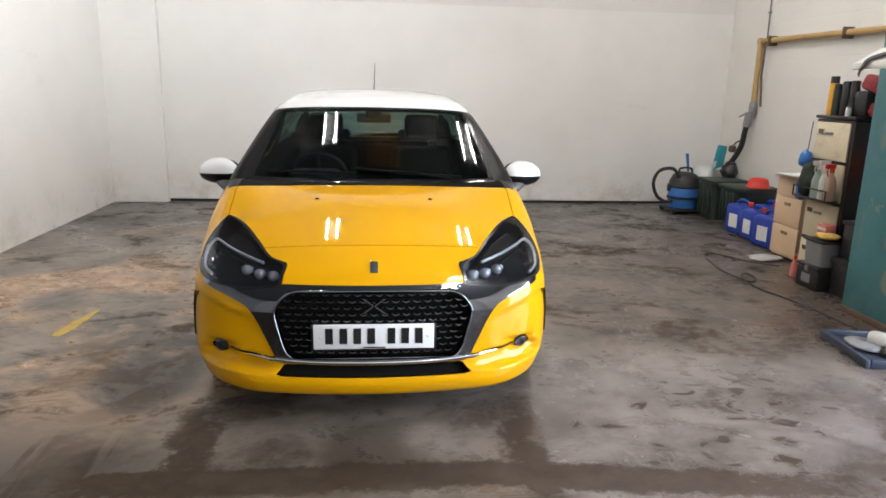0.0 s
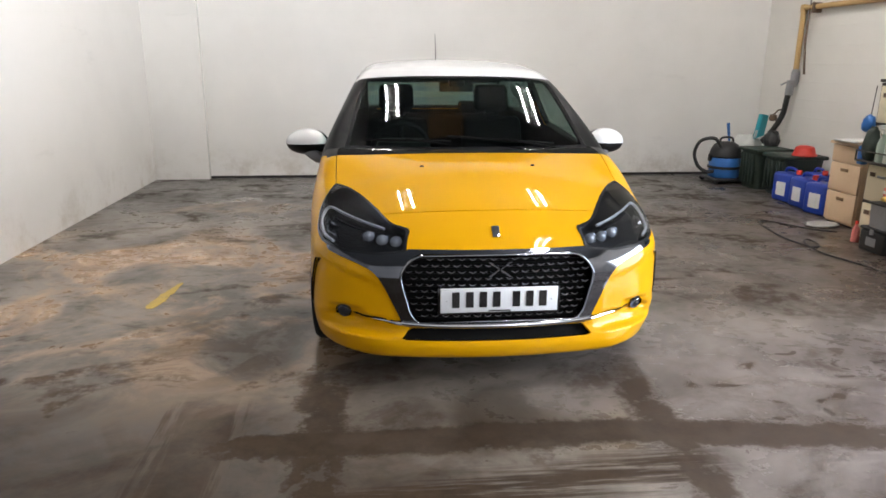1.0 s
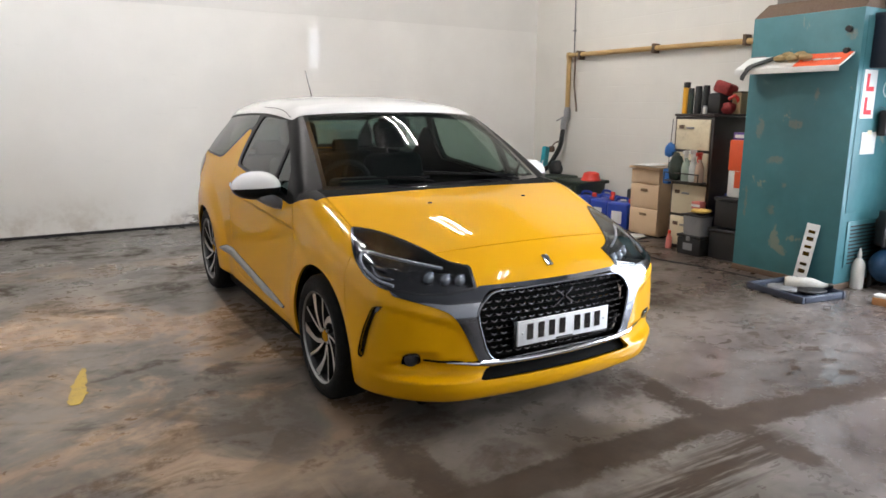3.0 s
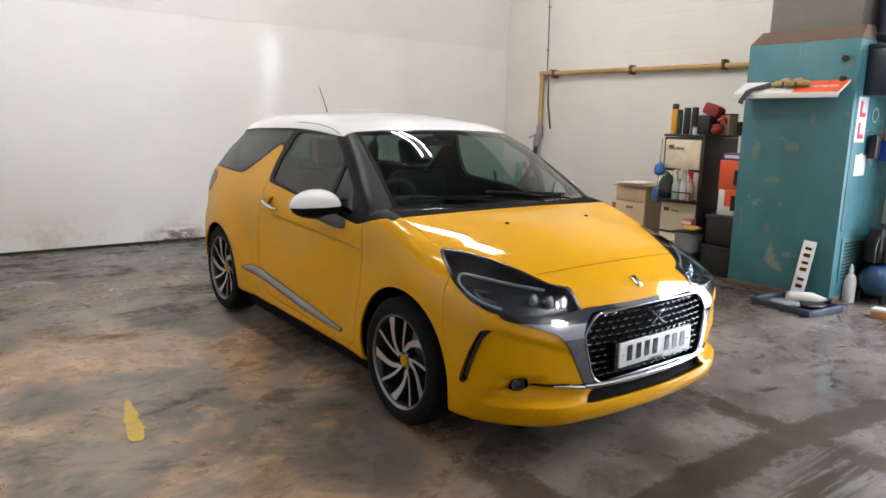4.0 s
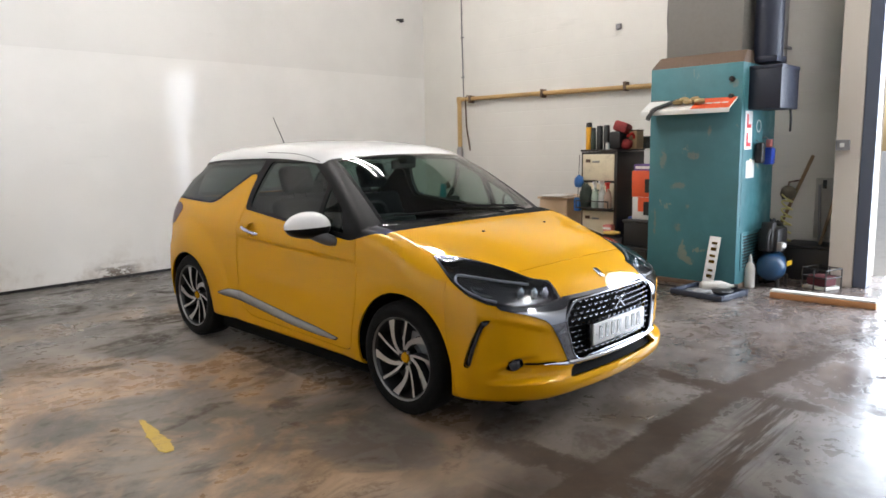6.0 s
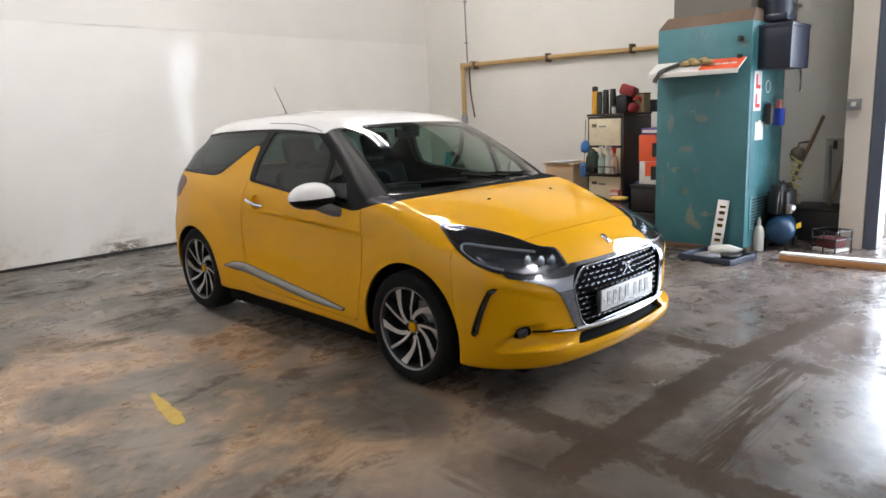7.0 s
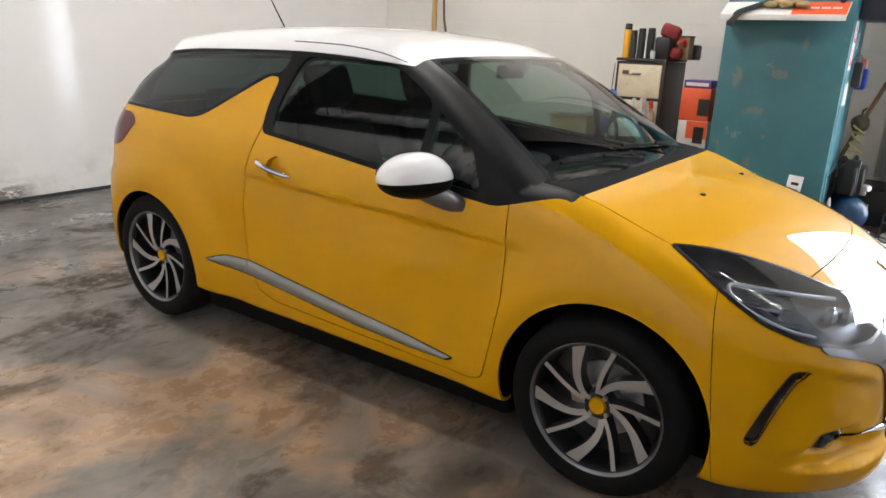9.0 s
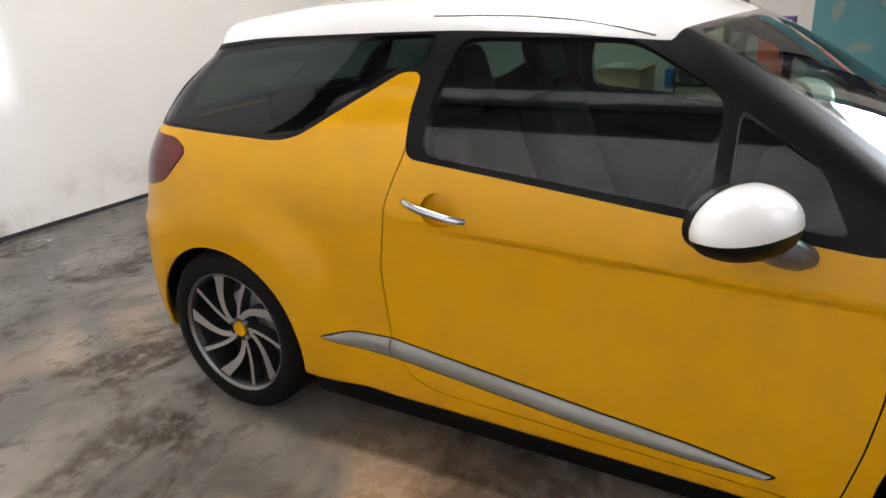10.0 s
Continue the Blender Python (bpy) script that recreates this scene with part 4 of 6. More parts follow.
M_SPOKE = mat("spoke_gloss_black", (0.015, 0.015, 0.017), 0.3, 0.0, 0.4)
M_MACHINED = mat("machined_alloy", (0.62, 0.62, 0.62), 0.28, 0.9)
M_LIP = mat("dull_alloy_lip", (0.22, 0.22, 0.22), 0.35, 0.9)
axis = pose(0, 0, 0, 0, -90, 0)
wheel_a = new("wheel")
wheel_a.parent = car
wheel_a.matrix_basis = pose(-0.768, HUB_F, HUB_H)
part("tyre", lathe([(0.222, -0.092), (0.230, -0.100), (0.262, -0.106), (0.292, -0.099), (0.308, -0.080), (0.312, -0.04), (0.312, 0.04), (0.308, 0.080), (0.292, 0.099), (0.262, 0.106), (0.230, 0.100), (0.222, 0.092)], 72, axis), M_RUBBER, wheel_a)
part("rim", lathe([(0.205, -0.09), (0.206, 0.06), (0.214, 0.085), (0.2195, 0.0925)], 72, axis), M_SPOKE, wheel_a)
part("rim_lip", lathe([(0.219, 0.091), (0.222, 0.096), (0.229, 0.101), (0.2315, 0.099), (0.229, 0.094)], 72, axis), M_LIP, wheel_a, "machined alloy rim lip")
part("barrel", lathe([(0.0, -0.03), (0.206, -0.03), (0.208, 0.07)], 48, axis), M_SPOKE, wheel_a)
part("brake_disc", lathe([(0.0, -0.022), (0.13, -0.022), (0.13, -0.012), (0.06, -0.010), (0.05, 0.02), (0, 0.02)], 40, axis), M_SATIN, wheel_a)
for k in range(5):
    two_tone(part("spoke", blade(-20 + 72 * k, 42, 0.022, 0.050), M_SPOKE, wheel_a, smooth=25), M_MACHINED)
    two_tone(part("thin_spoke", blade(12 + 72 * k, 16, 0.015, 0.017), M_SPOKE, wheel_a, smooth=25), M_MACHINED)
part("hub", lathe([(0.0, 0.062), (0.046, 0.058), (0.052, 0.045), (0.052, 0.0)], 32, axis), M_SPOKE, wheel_a)
part("hub_cap", lathe([(0.0, 0.070), (0.026, 0.069), (0.030, 0.064), (0.030, 0.055)], 28, axis), M_PAINT, wheel_a, "yellow hub cap")
for k in range(4):
    a = k * math.pi / 2 + 0.6
    part("wheel_bolt", lathe([(0, 0.066), (0.008, 0.066), (0.009, 0.05)], 8, pose(0, 0.040 * math.cos(a), 0.040 * math.sin(a)) @ axis), M_SATIN, wheel_a)
for x, y, z, turn, spin in ((-0.768, HUB_R - 0.012, HUB_H + 0.018, 0, 10), (0.768, HUB_F, HUB_H, 180, 0), (0.768, HUB_R - 0.012, HUB_H + 0.018, 180, 20)):
    copy_thing(wheel_a, pose(x, y, z, 0, 0, turn) @ pose(0, 0, 0, spin, 0, 0) @ Matrix.Scale(1.035 if z > HUB_H else 1.0, 4))

# grille: staggered bars in a dark recess, badges, number plate
bar_mesh = None
for r in range(10):
    h = 0.385 + r * 0.0285
    for c in range(-9, 10):
        w = (c + (0.5 if r % 2 else 0.0)) * 0.047
        if outline_field(GRILLE, np.array([abs(w) + 0.018]), np.array([h]), 0.03)[0] < 0.008:
            continue
        if bar_mesh is None:
            first = part("grille_bar", extrude_outline(((-0.018, 0.0055), (-0.014, -0.001), (0.0, -0.0085), (0.014, -0.001), (0.018, 0.0055), (0.0, -0.001)), 0.008, pose(0, 0, 0, 90, 0, 0), 0.001), M_GRILLE, car, smooth=30)
            bar_mesh = first.data
            ob = first
        else:
            ob = new("grille_bar", bar_mesh)
            ob.parent = car
        ob.location = (w, f_nose(h) + 0.2 * w * w + 0.55 * abs(w) ** 8 + 0.016, h)
for h in [0.37 + 0.0285 * r for r in range(11)]:
    pts = []
    for k in range(-12, 13):
        w = k / 12 * 0.41
        if outline_field(GRILLE, np.array([abs(w)]), np.array([h]), 0.03)[0] > -0.012:
            pts.append((w, f_nose(h) + 0.2 * w * w + 0.030, h))
    if len(pts) > 2:
        part("grille_slat", tube(pts, 0.003, 6), M_UNDER, car)


def nose_point(w, h, out=0.0):
    return (w, f_nose(h) + 0.2 * w * w + 0.55 * abs(w) ** 8 - out, h)


ring = [nose_point(float(w), float(h), 0.004) for w, h in rounded(GRILLE, 0.05, 7)]
part("grille_ring", tube(ring + ring[:2], 0.0065, 10, None, True), M_RING, car, "polished chrome grille ring")
part("lower_trim", tube([nose_point(w, 0.343 + 0.010 * (abs(w) / 0.43) ** 4, 0.003) for w in np.linspace(-0.43, 0.43, 31)], 0.0135, 12), M_CHROME, car, "polished chrome bar under the grille")
bm = bmesh.new()
for s in (-1, 1):
    o = [(0.004, 0.0), (0.040, 0.026), (0.030, 0.026), (-0.006 + 0.006, 0.004), (0.0, -0.004), (0.030, -0.028), (0.042, -0.028)]
    extrude_outline([(s * x, y) for x, y in o][::s], 0.008, pose(s * 0.003, 0.026, 0.602, 90, 0, 0) @ Matrix.Scale(1.25, 4), 0.001, bm)
part("grille_badge", bm, M_GRILLE, car, "chrome emblem of two plain chevrons")
bm = box(-0.018, -0.006, -0.032, 0.018, 0.006, 0.032, 0.003)
bmesh.ops.transform(bm, matrix=pose(0, 0.152, 0.739, -52, 0, 0), verts=bm.verts)
part("nose_badge", bm, M_CHROME, car, "small chrome nose badge")
plate = part("number_plate", box(-0.262, -0.006, -0.056, 0.262, 0.004, 0.056, 0.003), M_PLATE, car, "white front number plate with dark bars")
plate.location = (0, 0.018, 0.464)
for k, x in enumerate((-0.195, -0.133, -0.073, -0.013, 0.075, 0.135, 0.195)):
    c = part("character_bar", box(-0.017, -0.0085, -0.036, 0.017, -0.0058, 0.036), M_GLOSSBLACK, plate)
    c.location = (x, 0, 0.004)
part("maker_bar", box(-0.05, -0.0085, -0.052, 0.05, -0.0058, -0.046), M_GLOSSBLACK, plate)
for x in (-0.235, 0.235):
    part("plate_screw", lathe([(0, 0.004), (0.004, 0.003), (0.005, 0)], 10, pose(x, -0.006, 0, 90, 0, 0)), M_SATIN, plate)
part("plate_backing", box(-0.275, 0.0, 0.395, 0.275, 0.03, 0.52, 0.005), M_GLOSSBLACK, car).location = (0, 0.022, 0)

# black strips painting groove shade on the bumper, the chrome blade to the fog lamps, fog lamps
GROOVE_SHADE = ((0.425, 0.352), (0.50, 0.356), (0.645, 0.366), (0.650, 0.378), (0.50, 0.370), (0.425, 0.366))
for s in (-1, 1):
    panel("groove_shade_strip", [front_outline(GROOVE_SHADE, 0.004), nose_zone], M_UNDER, side=s, lift=0.0012, lip=0.002)
for s in (-1, 1):
    pts = [(s * w, skin_u(w, h) - 0.004, h) for w, h in ((0.405, 0.345), (0.45, 0.350), (0.50, 0.355), (0.56, 0.360))]
    part("chrome_blade", tube(pts, [0.010, 0.0095, 0.007, 0.003], 8), M_CHROME, car)
    fog = part("fog_lamp", lathe([(0, 0.012), (0.02, 0.011), (0.030, 0.004), (0.034, -0.01), (0.034, -0.03)], 28, pose(s * 0.690, skin_u(0.69, 0.374) + 0.010, 0.374, 90, 0, s * 20)), M_LENS, car)
    part("reflector", lathe([(0.0, -0.025), (0.02, -0.02), (0.031, -0.002)], 24, pose(s * 0.690, skin_u(0.69, 0.374) + 0.012, 0.374, 90, 0, s * 20)), M_STALK, fog)

# headlamp innards
for s in (-1, 1):
    lamp_ob = [o for o in car.children if o.name.startswith("headlamp")][0 if s < 0 else 1]

    def seat(w, u0, h, depth):
        q = onto_skin(np.array([[u0, w, h]]), 8)
        nn = skin_normal(q)[0]
        q = q[0] - nn * depth
        return Vector((s * q[1], q[0], q[2])), Vector((s * nn[1], nn[0], nn[2]))
    for w, u0, h in ((0.458, 0.15, 0.737), (0.522, 0.17, 0.750), (0.586, 0.21, 0.763)):
        p, nn = seat(w, u0, h, 0.026)
        aim = Vector((0, -1, -0.05)).to_track_quat("Z", "Y").to_matrix().to_4x4()
        m = Matrix.Translation(p) @ aim @ Matrix.Scale(1.28, 4)
        part("projector", lathe([(0.0, 0.016), (0.010, 0.014), (0.017, 0.008), (0.021, 0.0)], 20, m), M_BULB, lamp_ob)
        part("projector_ring", lathe([(0.021, -0.010), (0.0245, -0.005), (0.025, 0.003), (0.0225, 0.005), (0.021, 0.0)], 20, m), M_GRILLE, lamp_ob)
    path = [seat(w, u0, h, 0.012)[0] for w, u0, h in ((0.50, 0.25, 0.740), (0.60, 0.33, 0.755), (0.69, 0.42, 0.780), (0.76, 0.50, 0.800), (0.80, 0.46, 0.760), (0.785, 0.34, 0.712), (0.735, 0.26, 0.688))]
    part("light_guide", tube(smooth_path(path, 5), 0.0070, 8), M_GUIDE, lamp_ob)
    path = [seat(w, u0, h, 0.03)[0] for w, u0, h in ((0.72, 0.36, 0.745), (0.76, 0.40, 0.755), (0.765, 0.35, 0.728), (0.72, 0.30, 0.715))]
    part("main_reflector", tube(smooth_path(path, 4), 0.012, 8), M_GRILLE, lamp_ob)

# door mirrors, handles, aerial, wipers, washer jets
for s in (-1, 1):
    b = bmesh.new()
    bmesh.ops.create_uvsphere(b, u_segments=32, v_segments=20, radius=1)
    for v in b.verts:
        x, y, z = v.co
        y = y if y < 0 else y * 0.55
        x, y = math.copysign(abs(x) ** 0.86, x), math.copysign(abs(y) ** 0.86, y)
        x, y = x * (1.0 - 0.20 * max(z, 0)), y * (1.0 - 0.12 * max(z, 0))
        z = (abs(z) ** 0.80) * (0.98 if z > 0 else -0.88) * (1 - 0.06 * x)
        v.co = (x * 0.137, y * 0.102, z * 0.085)
    low = b.copy()
    bmesh.ops.bisect_plane(b, geom=b.verts[:] + b.edges[:] + b.faces[:], plane_co=(0, 0, -0.010), plane_no=(0.05, 0.04, 1), clear_inner=True)
    bmesh.ops.bisect_plane(low, geom=low.verts[:] + low.edges[:] + low.faces[:], plane_co=(0, 0, -0.010), plane_no=(0.05, 0.04, 1), clear_outer=True)
    bmesh.ops.scale(low, vec=(0.99, 0.99, 1.0), verts=low.verts)
    m = pose(s * 0.945, 1.525, 0.996, 0, 0, s * 32) @ Matrix.Diagonal((s, 1, 1, 1))
    for q in (b, low):
        bmesh.ops.transform(q, matrix=m, verts=q.verts)
        if s < 0:
            bmesh.ops.reverse_faces(q, faces=q.faces)
    mirror = part("door_mirror", b, M_WHITE, car, "white door mirror cap")
    part("mirror_base", low, M_BLACKTRIM, mirror)
    part("mirror_rim", lathe([(0.96, -0.5), (1.10, -0.4), (1.12, 0.4), (0.98, 0.5), (0.96, -0.5)], 28, pose(s * 0.922, 1.560, 0.997, -90, 0, s * 32) @ Matrix.Diagonal((0.112, 0.066, 0.02, 1))), M_BLACKTRIM, mirror)
    part("mirror_glass", lathe([(0, 0.0), (0.9, 0.0), (1.0, -0.1)], 24, pose(s * 0.918, 1.562, 1.002, -90, 0, s * 32) @ Matrix.Diagonal((0.10, 0.058, 0.02, 1))), M_CHROME, mirror)
    part("mirror_stalk", tube([(s * 0.838, 1.395, 0.900), (s * 0.872, 1.415, 0.912), (s * 0.905, 1.445, 0.930), (s * 0.935, 1.480, 0.955)], [0.026, 0.034, 0.036, 0.040], 14), M_STALK, mirror)
    path = []
    for t in np.linspace(0, 1, 11):
        u, h = 2.245 + 0.205 * t, 0.884 + 0.040 * t
        path.append((s * (skin_x(u, h) + 0.004 + 0.024 * math.sin(math.pi * t) ** 0.5), u, h))
    part("door_handle", tube(path, [0.009] + [0.0125] * 9 + [0.009], 10), M_CHROME, car, "chrome door handle")
part("aerial_base", lathe([(0, 0.022), (0.012, 0.02), (0.024, 0.0), (0.026, -0.01)], 18, pose(0, 3.17, 1.472, -6, 0, 0)), M_BLACKTRIM, car)
part("aerial", tube([(0, 3.178, 1.48), (0.01, 3.36, 1.72)], [0.0045, 0.002], 8), M_BLACKTRIM, car)


def on_screen(w, d):
    """A place on the windscreen, d behind its foot."""
    u = 1.03 + 0.16 * w * w + d
    return onto_skin(np.array([[u, w, 1.0 + 0.65 * d]]), 8)[0]


for a, b in (((-0.10, 0.05), (-0.60, 0.06)), ((0.50, 0.03), (-0.12, 0.085))):
    pts = []
    for t in np.linspace(0, 1, 9):
        q = on_screen(a[0] + (b[0] - a[0]) * t, a[1] + (b[1] - a[1]) * t)
        pts.append((q[1], q[0] - 0.006, q[2] + 0.014))
    wiper = part("wiper", tube(pts, 0.007, 6), M_UNDER, car)
    part("wiper_arm", tube([(pts[0][0], pts[0][1] - 0.05, pts[0][2] - 0.02), Vector(pts[4]) + Vector((0, -0.01, 0.008))], 0.006, 6), M_UNDER, wiper)
for w in (-0.292, 0.292):
    part("washer_jet", lathe([(0, 0.006), (0.008, 0.005), (0.011, 0.0), (0.012, -0.004)], 14, pose(w, 0.73, float(top_height(0.73, abs(w))[0]) + 0.001, -10, 0, 0)), M_BLACKTRIM, car)

# cabin: seats, wheel, dash, rear bench, interior mirror
def soft_box(x0, y0, z0, x1, y1, z1, r):
    return box(x0, y0, z0, x1, y1, z1, r, None, 4)


for w in (-0.36, 0.36):
    st = part("front_seat", soft_box(w - 0.24, 1.75, 0.34, w + 0.24, 2.25, 0.56, 0.06), M_SEAT, car)
    bk = soft_box(-0.23, -0.07, 0.0, 0.23, 0.07, 0.62, 0.06)
    bmesh.ops.transform(bk, matrix=pose(w, 2.26, 0.50, -20, 0, 0), verts=bk.verts)
    part("seat_back", bk, M_SEAT, st)
    hd = soft_box(-0.13, -0.05, 0.66, 0.13, 0.05, 0.86, 0.045)
    bmesh.ops.transform(hd, matrix=pose(w, 2.26, 0.50, -18, 0, 0), verts=hd.verts)
    part("head_restraint", hd, M_SEAT, st)
    for dx in (-0.05, 0.05):
        part("restraint_post", tube([(w + dx, 2.44, 1.06), (w + dx, 2.47, 1.16)], 0.006, 8), M_INTERIOR, st)
bench = part("rear_seat", soft_box(-0.56, 2.75, 0.36, 0.56, 3.15, 0.56, 0.05), M_SEAT, car)
bk = soft_box(-0.56, -0.06, 0.0, 0.56, 0.06, 0.58, 0.05)
bmesh.ops.transform(bk, matrix=pose(0, 3.12, 0.5, -18, 0, 0), verts=bk.verts)
part("seat_back", bk, M_SEAT, bench)
for w in (-0.33, 0.33):
    hd = soft_box(w - 0.12, 3.27, 1.02, w + 0.12, 3.34, 1.16, 0.03)
    part("head_restraint", hd, M_SEAT, bench)
bm = bmesh.new()
prof = [(1.04, 0.945), (1.25, 0.965), (1.45, 0.955), (1.55, 0.90), (1.53, 0.78), (1.50, 0.55), (1.10, 0.55)]
rows = [[bm.verts.new((w, u, h - 0.03 * (abs(w) / 0.7) ** 2)) for u, h in prof] for w in np.linspace(-0.70, 0.70, 15)]
for p, q in zip(rows, rows[1:]):
    for k in range(len(prof)):
        bm.faces.new((p[k], p[(k + 1) % len(prof)], q[(k + 1) % len(prof)], q[k]))
bmesh.ops.recalc_face_normals(bm, faces=bm.faces)
part("dashboard", bm, M_INTERIOR, car)
part("instrument_hood", soft_box(-0.52, 1.36, 0.93, -0.20, 1.56, 1.02, 0.04), M_INTERIOR, car)
m = pose(-0.36, 1.72, 0.94, -62, 0, 0)
ring = [m @ Vector((0.18 * math.cos(a), 0.18 * math.sin(a), 0)) for a in np.linspace(0, 2 * math.pi, 41)]
sw = part("steering_wheel", tube(ring, 0.016, 10, None, True), M_INTERIOR, car)
part("wheel_boss", lathe([(0, 0.012), (0.06, 0.01), (0.075, -0.01), (0.05, -0.04)], 24, m), M_INTERIOR, sw)
for a in (0, math.pi, -math.pi / 2):
    part("wheel_spoke", tube([m @ Vector((0.05 * math.cos(a), 0.05 * math.sin(a), 0)), m @ Vector((0.18 * math.cos(a), 0.18 * math.sin(a), 0))], 0.014, 8), M_INTERIOR, sw)
part("interior_mirror", soft_box(-0.11, 1.70, 1.295, 0.11, 1.725, 1.355, 0.011), M_INTERIOR, car)
part("mirror_mount", soft_box(-0.05, 1.63, 1.33, 0.05, 1.72, 1.385, 0.015), M_INTERIOR, car)

# ---- things along the right-hand wall ----
def shade(name, color, rough=0.5, dirt=None, scale=9, amount=0.5, metal=0.0):
    return worn(name, color, dirt or tuple(c * 0.45 for c in color), rough, scale, amount, metal, 0.08)


C_PIPE = shade("ochre_gas_pipe_paint", (0.46, 0.30, 0.12), 0.5, (0.25, 0.15, 0.07), 5, 0.6)
C_BROWN = shade("dark_brown_steel", (0.028, 0.021, 0.018), 0.45)
C_CREAM = shade("cream_steel", (0.68, 0.60, 0.43), 0.45, (0.3, 0.24, 0.15), 5, 0.5)
C_BEECH = shade("beech_laminate", (0.66, 0.48, 0.31), 0.5, (0.42, 0.28, 0.16), 4, 0.5)
C_BLUE = shade("blue_plastic", (0.012, 0.045, 0.33), 0.35)
C_VACBLUE = shade("light_blue_plastic", (0.03, 0.14, 0.42), 0.35)
C_BLACK = shade("black_plastic", (0.012, 0.012, 0.013), 0.45)
C_DKGREEN = shade("dark_green_plastic", (0.018, 0.030, 0.022), 0.5)
C_RED = shade("red_plastic", (0.60, 0.035, 0.02), 0.4)
C_DULLRED = shade("dull_red_cloth", (0.26, 0.022, 0.022), 0.7, (0.06, 0.01, 0.01), 8, 0.7)
C_ORANGE = shade("orange_red_card", (0.72, 0.10, 0.03), 0.5)
C_GREY = shade("grey_plastic", (0.20, 0.20, 0.21), 0.5)
C_WHITE = shade("white_plastic", (0.68, 0.68, 0.66), 0.45)
C_YELLOW = shade("yellow_label", (0.72, 0.45, 0.02), 0.45)
C_TEALBAG = shade("turquoise_film", (0.02, 0.30, 0.36), 0.35)
C_BAG = shade("pale_polythene", (0.52, 0.54, 0.52), 0.3)
C_GALV = shade("galvanised_duct", (0.21, 0.20, 0.185), 0.5, (0.22, 0.20, 0.17), 3, 0.5, 0.3)
C_RUST = shade("rusty_brown_edge", (0.11, 0.07, 0.045), 0.7)
C_NAVY = shade("navy_enamel", (0.008, 0.012, 0.028), 0.45)
C_COIL = shade("yellow_green_hose", (0.62, 0.58, 0.24), 0.4)
C_WOOD = shade("worn_wooden_pole", (0.24, 0.16, 0.09), 0.6)
C_STEEL = shade("dull_steel", (0.30, 0.30, 0.31), 0.4, None, 9, 0.5, 0.7)
C_RAG = shade("pale_rag", (0.48, 0.47, 0.44), 0.85)
C_GLOVE = shade("tan_rope_fibre", (0.36, 0.27, 0.13), 0.9)
C_CARD = shade("cardboard", (0.40, 0.27, 0.15), 0.75)
C_TRAY = shade("slate_blue_tray", (0.032, 0.042, 0.07), 0.4)
C_PURPLE = shade("purple_card", (0.10, 0.05, 0.22), 0.5)
C_PINK = shade("pink_red_card", (0.65, 0.20, 0.18), 0.5)
C_TURQ = shade("clear_green_fluid", (0.34, 0.42, 0.36), 0.15)


def blob(name, at, size, material, label, category, seed, rough=0.25, parent=None):
    """A soft heap: cloth, a bag, a glove."""
    b = bmesh.new()
    bmesh.ops.create_icosphere(b, subdivisions=3, radius=1)
    for v in b.verts:
        k = 1 + rough * noise.noise(v.co * 2.3 + Vector((seed * 3.1, 0, seed))) + 0.4 * rough * noise.noise(v.co * 6 + Vector((0, seed, 0)))
        q = v.co * k
        v.co = (q.x * size[0], q.y * size[1], max(q.z, -0.86) * size[2] + 0.86 * size[2])
    if parent:
        o = part(name, b, material, parent, label, 180)
        o.location = at
        return o
    o = mesh_object(name, b, material, None, "", 180)
    o.location = at
    return tagged(o, label, category)


def rounded_bin(x, y, w, d, h, taper=0.85):
    b = bmesh.new()
    rings = []
    for z, k in ((0, taper), (0.02, taper + 0.02), (h * 0.96, 1.0), (h, 1.02), (h, 0.94), (h * 0.9, 0.93)):
        ring = []
        for i in range(32):
            a = 2 * math.pi * i / 32
            c, s = math.cos(a), math.sin(a)
            ring.append(b.verts.new((x + k * w / 2 * abs(c) ** 0.4 * (1 if c > 0 else -1), y + k * d / 2 * abs(s) ** 0.4 * (1 if s > 0 else -1), z)))
        rings.append(ring)
    b.faces.new(rings[0][::-1])
    for p, q in zip(rings, rings[1:]):
        for i in range(32):
            b.faces.new((p[i], p[(i + 1) % 32], q[(i + 1) % 32], q[i]))
    b.faces.new(rings[-1])
    bmesh.ops.recalc_face_normals(b, faces=b.faces)
    return b


# gas pipe: a run along the wall, a drop, and a hanging rod
gp = thing("gas_pipe", (RIGHT - 0.06, 8.45, 0), "ochre painted gas pipe run along the wall", "pipe")
part("run", tube([(0, 0.03, 2.17), (0, -1.6, 2.16), (0, -1.62, 2.16), (0, -3.9, 2.13)], 0.032, 12), C_PIPE, gp)
part("drop", tube([(0, 0, 2.17), (0.0, 0, 1.42)], 0.034, 12), C_PIPE, gp)
part("elbow", lathe([(0, 0.05), (0.04, 0.042), (0.045, 0), (0.04, -0.05), (0, -0.055)], 16, pose(0, 0, 2.165)), C_PIPE, gp)
for y in (-0.25, -1.61, -2.9):
    part("bracket", box(-0.05, y - 0.018, 2.10, 0.06, y + 0.018, 2.215, 0.004), C_RUST, gp)
part("valve", lathe([(0, 0.10), (0.035, 0.10), (0.05, 0.06), (0.05, -0.06), (0.03, -0.12), (0, -0.12)], 14, pose(0, 0, 1.34)), C_STEEL, gp)
part("lever", tube([(-0.04, 0.02, 1.30), (-0.12, 0.09, 1.24)], 0.010, 8), C_STEEL, gp)
hr = thing("hanging_rod", (RIGHT - 0.10, 8.24, 0), "thin rusty rod hanging from the pipe", "rod")
